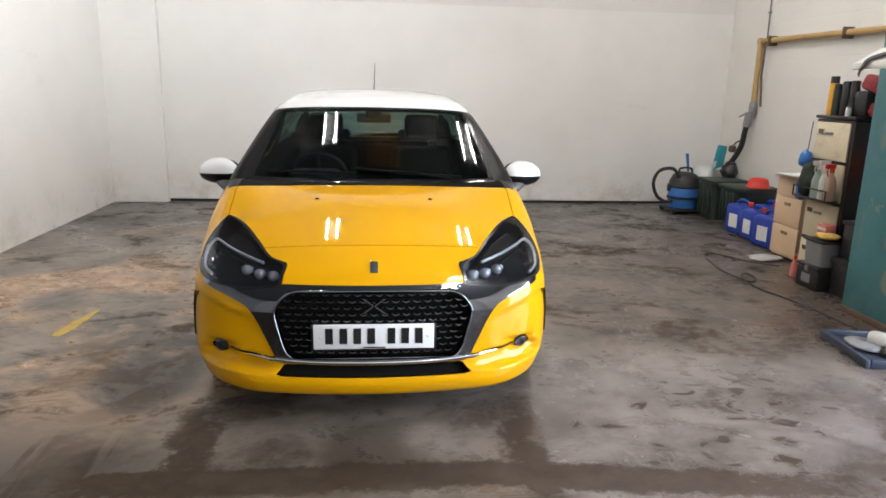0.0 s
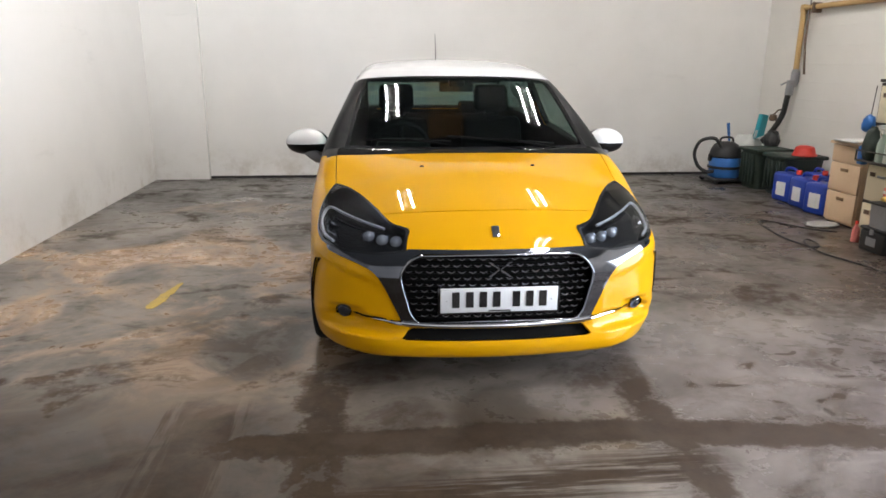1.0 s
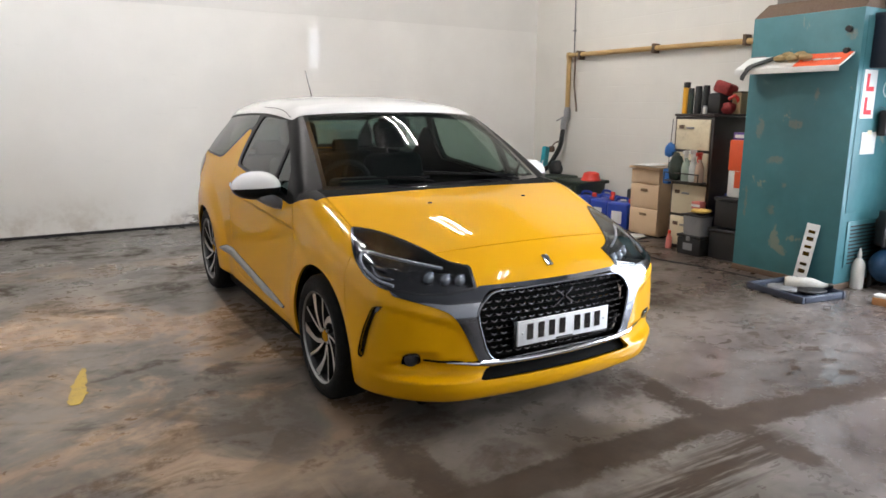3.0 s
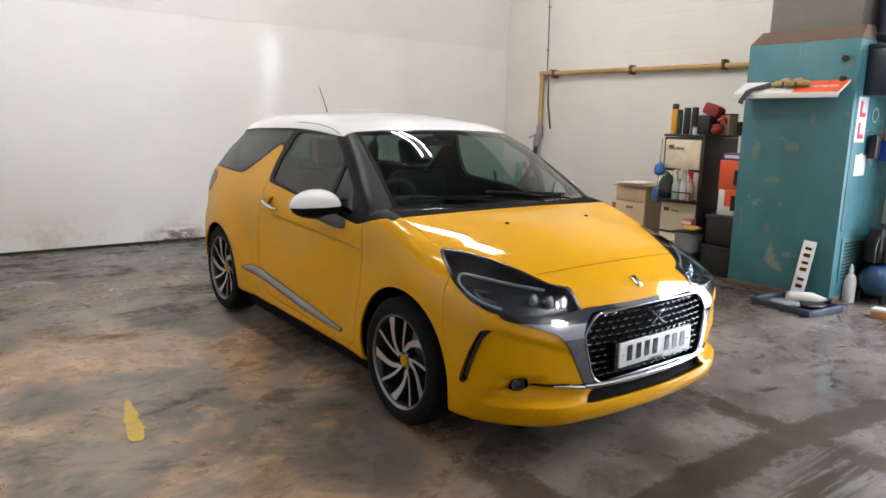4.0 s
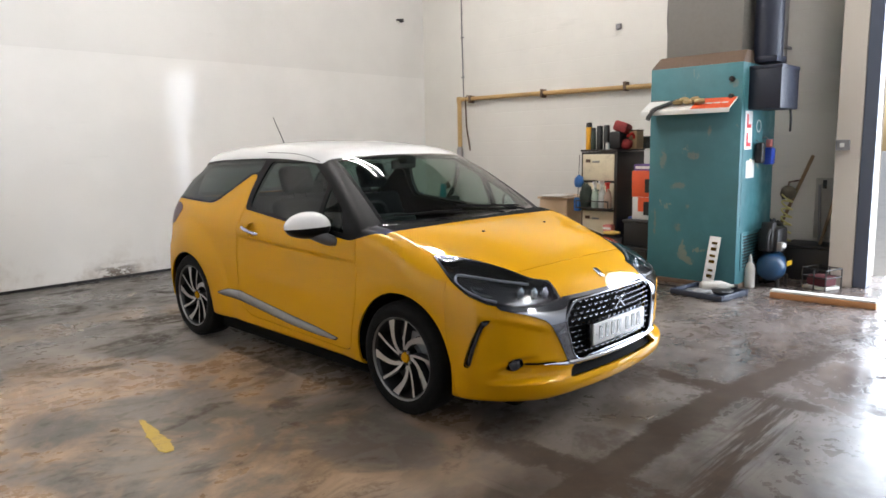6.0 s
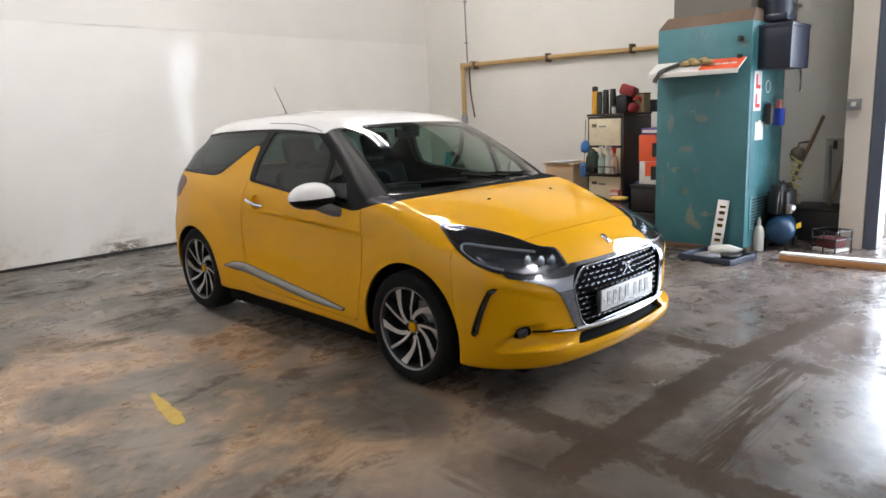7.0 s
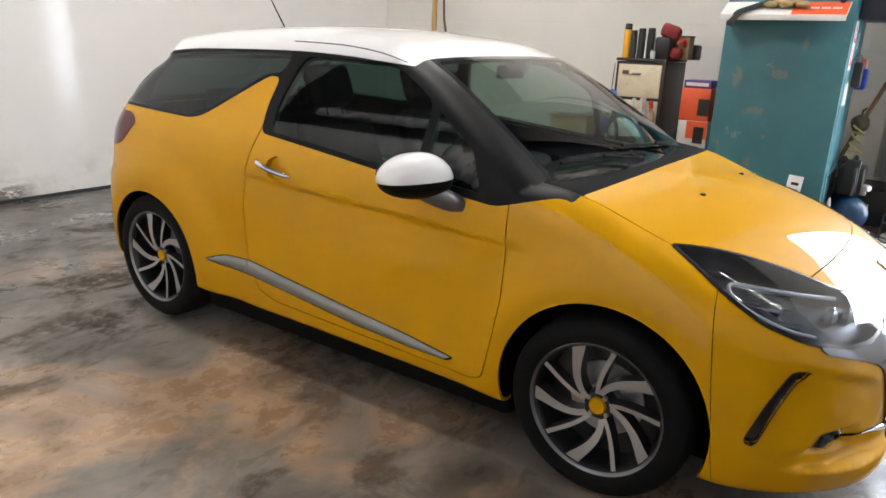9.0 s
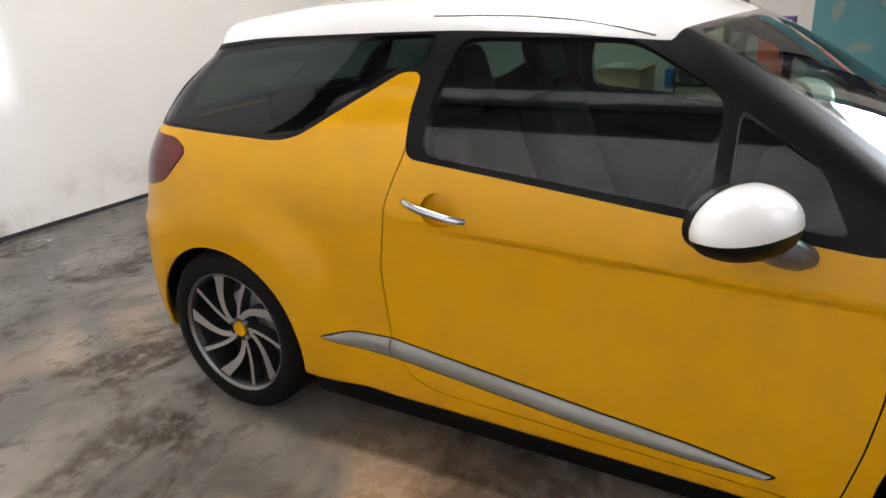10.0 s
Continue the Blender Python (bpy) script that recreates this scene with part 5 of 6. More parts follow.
part("rod", tube([(0.02, 0.06, 2.10), (-0.01, 0.02, 1.75), (-0.02, -0.06, 1.38)], 0.013, 8), C_RUST, hr)
part("hook", tube([(0.02, 0.06, 2.10), (0.02, 0.05, 2.19), (0.06, 0.05, 2.225)], 0.010, 8), C_RUST, hr)
hz = thing("hose", (RIGHT - 0.10, 8.45, 0), "dark grey hose hanging down the wall to the floor", "hose")
part("hose_run", tube(smooth_path([(0, 0, 1.26), (-0.02, 0.02, 1.05), (-0.03, 0.06, 0.85), (-0.10, 0.18, 0.60), (-0.22, 0.26, 0.42), (-0.25, 0.24, 0.10), (-0.25, 0.24, 0.036)], 5), 0.035, 12), C_BLACK, hz)
part("sleeve", tube([(0, 0, 1.30), (-0.01, 0.01, 1.12)], 0.05, 12), C_STEEL, hz)
cb = thing("bracket_lamp", (RIGHT - 0.10, 8.60, 0.95), "small brass bracket tied to the hose", "bracket")
part("arm", tube([(0.08, 0, 0.0), (-0.02, 0.02, -0.03), (-0.06, 0.05, -0.09)], 0.010, 8), C_RUST, cb)
part("cup", lathe([(0, 0.0), (0.045, -0.01), (0.05, -0.07), (0.03, -0.09), (0, -0.09)], 14, pose(-0.06, 0.05, -0.08)), C_RUST, cb)

wc = thing("wall_cable", (RIGHT - 0.012, 8.40, 0), "thin grey cable clipped up the block wall", "cable")
part("cable_run", tube([(0, 0.0, 2.21), (0, 0.02, 3.2), (0, 0.03, CEIL - 0.01)], 0.009, 8), C_GREY, wc)
for z in (2.5, 3.1, 3.7, 4.5):
    part("cable_clip", box(-0.012, -0.018, z, 0.011, 0.04, z + 0.02, 0.003), C_GREY, wc)
al = thing("wall_sensor", (4.25, BACK + 0.04, 3.42), "small dark sensor bracket high on the back wall", "sensor")
part("bracket", box(-0.012, -0.07, -0.012, 0.012, 0.0, 0.012, 0.003), C_BLACK, al)
part("sensor_head", lathe([(0, 0.05), (0.028, 0.045), (0.032, 0.0), (0.02, -0.02), (0, -0.02)], 16, pose(0.0, -0.09, -0.02, 90, 0, 20)), C_BLACK, al)
jb = thing("junction_box", (RIGHT - 0.001, 5.69, 2.88), "small grey junction box high on the block wall", "junction box")
part("box_body", box(-0.035, -0.035, 0, 0, 0.035, 0.07, 0.008), C_GREY, jb)
part("box_lid", box(-0.041, -0.030, 0.005, -0.0355, 0.030, 0.065, 0.003), C_GREY, jb)

# vacuum cleaner
vc = thing("vacuum_cleaner", (4.02, 8.52, 0), "light blue and black wet-and-dry vacuum cleaner on castors", "vacuum cleaner")
part("drum", lathe([(0, 0.06), (0.17, 0.06), (0.19, 0.09), (0.195, 0.30), (0.185, 0.33), (0.0, 0.33)], 32), C_VACBLUE, vc)
part("band", lathe([(0.197, 0.185), (0.205, 0.19), (0.205, 0.215), (0.197, 0.22)], 32), C_BLACK, vc)
part("head", lathe([(0.19, 0.33), (0.20, 0.345), (0.185, 0.42), (0.15, 0.49), (0.09, 0.525), (0, 0.53)], 32), C_BLACK, vc)
part("base", box(-0.22, -0.22, 0.035, 0.22, 0.22, 0.075, 0.02), C_BLACK, vc)
for sx in (-1, 1):
    for sy in (-1, 1):
        part("castor", lathe([(0, -0.015), (0.032, -0.015), (0.036, 0), (0.032, 0.015), (0, 0.015)], 16, pose(sx * 0.19, sy * 0.19, 0.036, 90, 0, 0)), C_BLACK, vc)
    part("latch", box(sx * 0.19 - 0.012, -0.03, 0.28, sx * 0.19 + 0.03 * sx, 0.03, 0.37, 0.006) if sx > 0 else box(-0.22, -0.03, 0.28, -0.178, 0.03, 0.37, 0.006), C_BLACK, vc)
part("handle", tube(smooth_path([(-0.09, 0, 0.50), (-0.07, 0, 0.575), (0.07, 0, 0.575), (0.09, 0, 0.50)], 4), 0.014, 8), C_BLACK, vc)
part("suction_hose", tube(smooth_path([(-0.12, -0.10, 0.47), (-0.22, -0.10, 0.58), (-0.36, -0.02, 0.54), (-0.41, 0.02, 0.38), (-0.36, 0.0, 0.22), (-0.27, -0.05, 0.15), (-0.20, -0.12, 0.16)], 6), 0.022, 10), C_BLACK, vc)
part("crevice_wand", tube([(0.06, 0.05, 0.53), (0.03, 0.07, 0.76)], [0.016, 0.022], 8), C_VACBLUE, vc)

blob("polythene_sack", (4.38, 8.66, 0), (0.20, 0.19, 0.34), C_BAG, "crumpled pale polythene sack on the floor", "bag", 1)
tb = thing("refill_pouch", (4.44, 8.55, 0.62), "turquoise and white refill pouch stuck in the sack", "pouch")
bm = extrude_outline([(-0.10, -0.05), (0.07, -0.02), (0.12, 0.24), (-0.02, 0.26)], 0.06, pose(0, 0, 0, 90, 0, 25), 0.012)
part("pouch", bm, C_TEALBAG, tb)
part("pouch_label", extrude_outline([(-0.08, -0.04), (0.055, -0.015), (0.065, 0.06), (-0.06, 0.055)], 0.004, pose(-0.03, -0.065, 0, 90, 0, 25)), C_WHITE, tb)
blob("black_bag", (4.52, 8.34, 0.45), (0.09, 0.11, 0.13), C_BLACK, "small black bag lying on the bins", "bag", 4)

# dark green bins with lids, red bowl, jerrycans
for k, (x, y, w, d, h) in enumerate(((4.33, 8.12, 0.46, 0.42, 0.46), (4.40, 7.62, 0.52, 0.46, 0.44))):
    t = thing("storage_bin", (x, y, 0), "dark green ribbed plastic bin with a lid", "bin", "dark green bins")
    part("body", rounded_bin(0, 0, w, d, h), C_DKGREEN, t, smooth=60)
    part("lid", box(-w / 2 - 0.01, -d / 2 - 0.01, h - 0.01, w / 2 + 0.01, d / 2 + 0.01, h + 0.035, 0.015), C_DKGREEN, t)
    for q in range(-2, 3):
        part("rib", box(-w / 2 - 0.006, q * d * 0.16 - 0.012, 0.06, -w / 2 + 0.03, q * d * 0.16 + 0.012, h - 0.03, 0.005), C_DKGREEN, t)
rb = thing("red_bowl", (4.42, 7.48, 0.475), "orange-red plastic bowl turned over on a bin", "bowl")
part("bowl", lathe([(0.13, 0.0), (0.135, 0.012), (0.12, 0.03), (0.10, 0.10), (0.06, 0.115), (0, 0.115)], 28), C_RED, rb)


def jerrycan(x, y, turn):
    t = thing("jerrycan", (x, y, 0), "blue plastic jerrycan with a moulded handle", "jerrycan", "blue jerrycans", turn)
    part("can", box(-0.12, -0.15, 0, 0.12, 0.15, 0.32, 0.035, None, 3), C_BLUE, t)
    part("handle", tube(smooth_path([(0, -0.09, 0.31), (0, -0.06, 0.365), (0, 0.06, 0.365), (0, 0.10, 0.31)], 4), 0.016, 8), C_BLUE, t)
    part("cap", lathe([(0, 0.05), (0.026, 0.05), (0.03, 0.045), (0.03, 0)], 16, pose(0, -0.115, 0.315)), C_RED, t)
    part("paper_label", box(-0.124, -0.07, 0.07, -0.1205, 0.07, 0.22), C_WHITE, t)
    return t


for x, y, turn in ((4.13, 7.22, 8), (4.42, 7.16, -5), (4.10, 6.86, 0), (4.06, 6.52, 12)):
    jerrycan(x, y, turn)
bt = thing("oil_bottle", (4.30, 6.56, 0), "black oil bottle standing by the jerrycans", "bottle")
part("bottle", box(-0.06, -0.09, 0, 0.06, 0.09, 0.46, 0.025, None, 3), C_BLACK, bt)
part("cap", lathe([(0, 0.05), (0.025, 0.05), (0.025, 0)], 14, pose(0, 0.03, 0.455)), C_RED, bt)
blob("fallen_rag", (3.70, 5.98, 0.002), (0.17, 0.11, 0.022), C_RAG, "flat pale rag dropped on the floor", "rag", 7)

# beech drawer unit
du = thing("drawer_unit", (3.88, 6.02, 0), "beech laminate pedestal with three drawers", "drawer unit")
part("carcass", box(0.02, -0.21, 0.02, 0.55, 0.21, 0.76, 0.004), C_BEECH, du)
part("top", box(-0.03, -0.225, 0.765, 0.57, 0.225, 0.79, 0.004), C_BEECH, du)
part("plinth", box(0.04, -0.20, 0.0, 0.54, 0.20, 0.018), C_BROWN, du)
for z0, z1 in ((0.60, 0.755), (0.325, 0.59), (0.04, 0.315)):
    d = part("drawer", box(-0.003, -0.205, z0, 0.017, 0.205, z1, 0.004), C_BEECH, du)
    if z0 < 0.6:
        part("drawer_pull", box(-0.012, -0.05, z1 - 0.075, -0.004, 0.05, z1 - 0.045, 0.003), C_WOOD, d)
pp = thing("paper_stack", (3.98, 6.02, 0.79), "loose papers and a board on the drawer unit", "papers")
for k in range(4):
    part("sheet", box(-0.14 - 0.02 * k, -0.19 + 0.02 * k, 0.006 * k, 0.15, 0.16 - 0.015 * k, 0.006 * k + 0.005), (C_WHITE, C_CARD, C_WHITE, C_WHITE)[k], pp)

# filing cabinet with cream drawers
fc = thing("filing_cabinet", (3.68, 5.25, 0), "dark brown steel filing cabinet with cream drawer fronts", "filing cabinet")
part("carcass", box(0.012, -0.235, 0.0, 0.63, 0.235, 1.345, 0.006), C_BROWN, fc)
part("top", box(-0.005, -0.24, 1.35, 0.635, 0.24, 1.375, 0.006), C_BROWN, fc)
for k in range(4):
    z0 = 0.04 + k * 0.327
    d = part("drawer", box(-0.008, -0.205, z0, 0.010, 0.205, z0 + 0.30, 0.006), C_CREAM, fc)
    h = part("card_holder", box(-0.014, 0.09, z0 + 0.20, -0.0085, 0.17, z0 + 0.25, 0.002), C_CREAM, d)
    part("card", box(-0.0155, 0.098, z0 + 0.207, -0.0143, 0.162, z0 + 0.243), C_RUST, h)
    part("pull", box(-0.022, -0.02, z0 + 0.205, -0.0085, 0.07, z0 + 0.225, 0.004), C_STEEL, d)
br = thing("bottle_rack", (3.655, 5.25, 0.70), "narrow steel rack hooked on the cabinet front", "rack")
part("ledge", box(-0.115, -0.215, 0.0, 0.01, 0.215, 0.014, 0.003), C_BROWN, br)
part("rail", tube([(-0.11, -0.215, 0.09), (-0.11, 0.215, 0.09)], 0.006, 8), C_BROWN, br)
for y in (-0.21, 0.21):
    part("rail_post", tube([(-0.11, y, 0.01), (-0.11, y, 0.09)], 0.006, 8), C_BROWN, br)


def spray(x, y, z, body, head, height, turn=0.0):
    t = thing("spray_bottle", (x, y, z), "trigger spray bottle of cleaning fluid on the rack", "spray bottle", "spray bottles", turn)
    k = height / 0.26
    part("bottle", lathe([(0, 0), (0.040, 0), (0.044, 0.01), (0.043, 0.12 * k), (0.030, 0.165 * k), (0.014, 0.19 * k), (0.014, 0.205 * k), (0, 0.205 * k)], 20), body, t)
    part("collar", lathe([(0, 0.235 * k), (0.017, 0.235 * k), (0.019, 0.20 * k), (0, 0.20 * k)], 14), head, t)
    part("trigger_head", box(-0.06, -0.012, 0.23 * k, 0.025, 0.012, 0.262 * k, 0.005), head, t)
    part("trigger", tube([(-0.035, 0, 0.235 * k), (-0.042, 0, 0.20 * k), (-0.028, 0, 0.17 * k)], 0.005, 6), head, t)
    return t


spray(3.60, 5.24, 0.714, C_TURQ, C_WHITE, 0.30, 10)
spray(3.605, 5.15, 0.714, C_BAG, C_WHITE, 0.31, -8)
spray(3.60, 5.075, 0.714, shade("tan_fluid", (0.46, 0.33, 0.25), 0.2), C_RED, 0.29, 5)
blob("green_cloth", (3.60, 5.36, 0.714), (0.07, 0.075, 0.15), C_DKGREEN, "dark green cloth bundled on the rack", "cloth", 11)
blob("blue_cloth", (3.625, 5.475, 0.94), (0.05, 0.055, 0.075), C_VACBLUE, "bright blue cloth hung at the cabinet edge", "cloth", 12)
bc = thing("hanging_sponge", (3.64, 5.50, 0.66), "blue sponge hanging beside the cabinet", "sponge")
part("sponge", box(-0.03, -0.04, 0.0, 0.03, 0.04, 0.16, 0.015), C_VACBLUE, bc)
part("string", tube([(0, 0, 0.15), (0.02, -0.01, 0.66)], 0.004, 6), C_BLACK, bc)


def can(x, y, z, r, h, body, cap):
    t = thing("aerosol_can", (x, y, z), "tall aerosol can standing on the filing cabinet", "aerosol can", "cans on the cabinet")
    part("can", lathe([(0, 0), (r * 0.95, 0), (r, 0.006), (r, h * 0.80), (r * 0.9, h * 0.83), (0, h * 0.83)], 20), body, t)
    part("cap", lathe([(r * 0.92, h * 0.80), (r * 0.92, h * 0.97), (r * 0.8, h), (0, h)], 20), cap, t)
    return t


can(3.76, 5.43, 1.375, 0.036, 0.31, shade("amber_can_paint", (0.75, 0.36, 0.02), 0.4), C_BLACK)
can(3.75, 5.365, 1.375, 0.030, 0.25, C_DKGREEN, C_BLACK)
can(3.78, 5.30, 1.375, 0.035, 0.27, C_BLACK, C_BLACK)
can(3.79, 5.215, 1.375, 0.035, 0.275, C_BLACK, C_BLACK)
can(3.72, 5.16, 1.375, 0.022, 0.08, C_WHITE, C_STEEL)
rt = thing("red_toolbag", (3.86, 5.09, 1.375), "red and black tool case heaped on the cabinet", "tool case")
part("case", box(-0.11, -0.07, 0.0, 0.11, 0.08, 0.20, 0.03), C_BLACK, rt)
bm = box(-0.10, -0.10, 0.0, 0.10, 0.07, 0.12, 0.03)
bmesh.ops.transform(bm, matrix=pose(0, 0.0, 0.19, 18, 8, 12), verts=bm.verts)
part("case_top", bm, C_DULLRED, rt)
part("case_handle", tube(smooth_path([(-0.05, -0.12, 0.14), (-0.02, -0.17, 0.17), (0.03, -0.17, 0.12), (0.06, -0.12, 0.08)], 4), 0.016, 8), C_RED, rt)
blob("red_cloth", (3.84, 4.98, 1.375), (0.08, 0.06, 0.06), C_DULLRED, "red rag bundled on the cabinet", "rag", 15)
db = thing("parts_tin", (3.95, 4.935, 1.375), "brown parts tin on the cabinet", "tin")
part("tin", box(-0.07, -0.05, 0, 0.09, 0.05, 0.20, 0.008), C_CARD, db)
part("lid", box(-0.073, -0.053, 0.20, 0.093, 0.053, 0.215, 0.004), C_RUST, db)
db2 = thing("black_case", (4.12, 5.02, 1.375), "black plastic case on the cabinet", "case")
part("shell", box(-0.07, -0.16, 0, 0.12, 0.16, 0.14, 0.02), C_BLACK, db2)
part("case_grip", tube(smooth_path([(-0.07, -0.06, 0.07), (-0.10, -0.04, 0.07), (-0.10, 0.04, 0.07), (-0.07, 0.06, 0.07)], 3), 0.01, 6), C_BLACK, db2)

# crates in front of the cabinet
tc = thing("tool_crate", (3.60, 5.06, 0), "black plastic tool box with a grey label", "tool box")
part("box_body", box(-0.10, -0.14, 0, 0.10, 0.14, 0.17, 0.012), C_BLACK, tc)
part("box_lid", box(-0.107, -0.147, 0.172, 0.107, 0.147, 0.20, 0.010), C_BLACK, tc)
part("box_label", box(-0.1035, -0.05, 0.05, -0.1005, 0.06, 0.12), C_GREY, tc)
part("box_latch", box(-0.113, -0.02, 0.145, -0.1005, 0.02, 0.19, 0.002), C_GREY, tc)
gc = thing("grey_crate", (3.605, 5.05, 0.20), "grey plastic crate on the black tool box", "crate")
part("crate", rounded_bin(0, 0, 0.19, 0.25, 0.20, 0.9), C_GREY, gc, smooth=60)
part("rim", box(-0.100, -0.130, 0.187, 0.100, 0.130, 0.204, 0.005), C_BLACK, gc)
blob("yellow_cloth", (3.605, 5.02, 0.415), (0.085, 0.10, 0.026), shade("yellow_duster", (0.60, 0.40, 0.10), 0.9), "folded yellow duster on the grey crate", "duster", 21)
rx = thing("small_carton", (3.625, 5.07, 0.455), "small pink-red carton on the duster", "carton")
part("carton", box(-0.045, -0.05, 0, 0.045, 0.05, 0.07, 0.003), C_PINK, rx)
part("carton_band", box(-0.0465, -0.051, 0.02, -0.0452, 0.051, 0.045), C_WHITE, rx)
rp = thing("red_pump_bottle", (3.615, 5.40, 0), "pink bottle with a red cap on the floor", "bottle")
part("bottle", lathe([(0, 0), (0.030, 0), (0.032, 0.012), (0.030, 0.11), (0.013, 0.145), (0.013, 0.16), (0, 0.16)], 18), C_PINK, rp)
part("cap", lathe([(0.015, 0.155), (0.015, 0.185), (0, 0.19)], 14), C_RED, rp)
for k, (x, y, z, m, lab) in enumerate(((3.76, 4.74, 0, C_BLACK, "black plastic crate on the floor"), (3.80, 4.73, 0.30, C_BLACK, "black plastic crate on another crate"))):
    t = thing("stacked_crate", (x, y, z), lab, "crate")
    part("crate", box(-0.17, -0.16, 0, 0.17, 0.16, 0.27, 0.02), m, t)
    part("crate_rim", box(-0.18, -0.17, 0.26, 0.18, 0.17, 0.295, 0.008), m, t)

# boxes between cabinet and heater
bx = thing("boxed_tool", (3.88, 4.71, 0.595), "white and red tool carton stacked on a crate", "carton")
part("carton", box(-0.15, -0.13, 0, 0.15, 0.13, 0.25, 0.004), C_WHITE, bx)
part("red_panel", box(-0.153, -0.128, 0.09, -0.1505, 0.06, 0.248), C_ORANGE, bx)
part("dark_panel", box(-0.156, -0.10, 0.05, -0.1532, -0.01, 0.20), C_BLACK, bx)
by = thing("orange_carton", (3.87, 4.72, 0.845), "orange-red carton with a black panel on the stack", "carton")
part("carton", box(-0.14, -0.13, 0, 0.14, 0.13, 0.29, 0.004), C_ORANGE, by)
part("dark_panel", box(-0.1435, -0.128, 0.05, -0.1405, -0.03, 0.20), C_BLACK, by)
bz = thing("purple_carton", (3.90, 4.73, 1.135), "flat purple and white carton on top", "carton")
part("carton", box(-0.13, -0.12, 0, 0.13, 0.12, 0.07, 0.004), C_PURPLE, bz)
part("carton_edge", box(-0.1325, -0.10, 0.02, -0.1303, 0.10, 0.05), C_WHITE, bz)
bs = thing("blue_drum", (3.92, 4.98, 0), "blue plastic drum standing beside the cabinet", "drum")
part("drum_body", lathe([(0, 0), (0.10, 0), (0.105, 0.02), (0.105, 0.55), (0.10, 0.6), (0, 0.6)], 24, pose(0, -0.10, 0)), C_BLUE, bs)

# ---- the heater ----
HX, HY0, HY1, HZ = 3.40, 3.545, 4.47, 2.17
ht = thing("warm_air_heater", (HX, HY0, 0), "tall teal enamelled warm-air heater, scuffed", "heater")
D, Wd = 0.88, HY1 - HY0
part("casing", box(0, 0, 0.0, D, Wd, HZ, 0.006), M_TEAL, ht)
bm = bmesh.new()
v = [bm.verts.new(p) for p in ((0.0, 0.0, HZ), (D, 0.0, HZ), (D, Wd, HZ), (0.0, Wd, HZ), (0.14, 0.03, HZ + 0.12), (D, 0.03, HZ + 0.12), (D, Wd - 0.03, HZ + 0.12), (0.14, Wd - 0.03, HZ + 0.12))]
for f in ((4, 5, 6, 7), (0, 1, 5, 4), (1, 2, 6, 5), (2, 3, 7, 6), (3, 0, 4, 7)):
    bm.faces.new([v[k] for k in f])
part("cowl", bm, C_RUST, ht, "rusty brown sloping cowl")
part("plenum", box(0.20, 0.10, HZ + 0.122, D - 0.04, Wd - 0.06, CEIL - 0.01, 0.004), C_GALV, ht, "galvanised warm-air duct")
for z in (2.95, 3.7, 4.5):
    part("duct_flange", box(0.185, 0.085, z, D - 0.025, Wd - 0.045, z + 0.03, 0.003), C_GALV, ht)
part("plinth", box(-0.006, -0.006, 0.0, D, Wd + 0.006, 0.05, 0.003), C_RUST, ht)
part("side_panel", box(0.05, -0.006, 0.62, D - 0.05, -0.0015, HZ - 0.06, 0.002), M_TEAL, ht)
gr = part("vent_grille", box(0.10, -0.010, 0.18, D - 0.10, -0.0015, 0.55, 0.002), M_TEAL, ht)
for k in range(11):
    part("louvre", box(0.14, -0.018, 0.205 + k * 0.03, D - 0.14, -0.0105, 0.217 + k * 0.03, 0.002), C_BLACK, gr)
part("flue_duct", tube(smooth_path([(0.40, -0.07, HZ + 0.06), (0.40, -0.07, 3.0), (0.40, -0.07, CEIL - 0.01)], 4), 0.13, 20), C_NAVY, ht, "navy flue duct")
part("flue_support", box(0.27, -0.20, HZ + 0.002, 0.53, 0.02, HZ + 0.06, 0.004), C_NAVY, ht)
cbx = part("control_box", box(0.12, -0.30, 1.73, 0.60, -0.008, 2.12, 0.012), C_NAVY, ht, "navy control box on the heater's side")
part("box_lid", box(0.116, -0.305, 2.095, 0.604, -0.008, 2.13, 0.006), C_NAVY, cbx)
part("box_cable", tube(smooth_path([(0.52, -0.26, 1.73), (0.53, -0.265, 1.64), (0.54, -0.26, 1.52)], 4), 0.011, 8), C_BLACK, cbx)
cond = thing("conduit", (RIGHT - 0.12, 3.65, 0), "bright metal conduit running up the wall", "conduit")
part("pipe", tube([(0, 0, 2.05), (0, 0, CEIL - 0.01)], 0.04, 14), C_STEEL, cond)
part("tan_board", box(-0.02, 0.07, 2.0, 0.09, 0.20, CEIL - 0.01), C_BEECH, cond)
for z in (2.4, 3.4, 4.4):
    part("saddle", box(-0.05, -0.05, z, 0.12, 0.05, z + 0.03, 0.004), C_STEEL, cond)
part("duct_wire", tube(smooth_path([(0.60, Wd + 0.06, HZ + 0.14), (0.60, Wd + 0.09, 2.45), (0.60, Wd + 0.14, 2.75), (0.60, Wd + 0.09, 3.6), (0.60, Wd - 0.05, 4.6)], 5), 0.008, 6), C_BLACK, ht)
# knobs and scuffed plate near the casing's top corner
for z in (2.02, 1.86):
    part("knob", lathe([(0, 0.03), (0.022, 0.028), (0.025, 0)], 14, pose(-0.001, 0.10, z, 0, -90, 0)), C_BLACK, ht)
part("maker_plate", box(-0.004, Wd - 0.14, 1.80, -0.0005, Wd - 0.02, 1.86), C_GREY, ht)
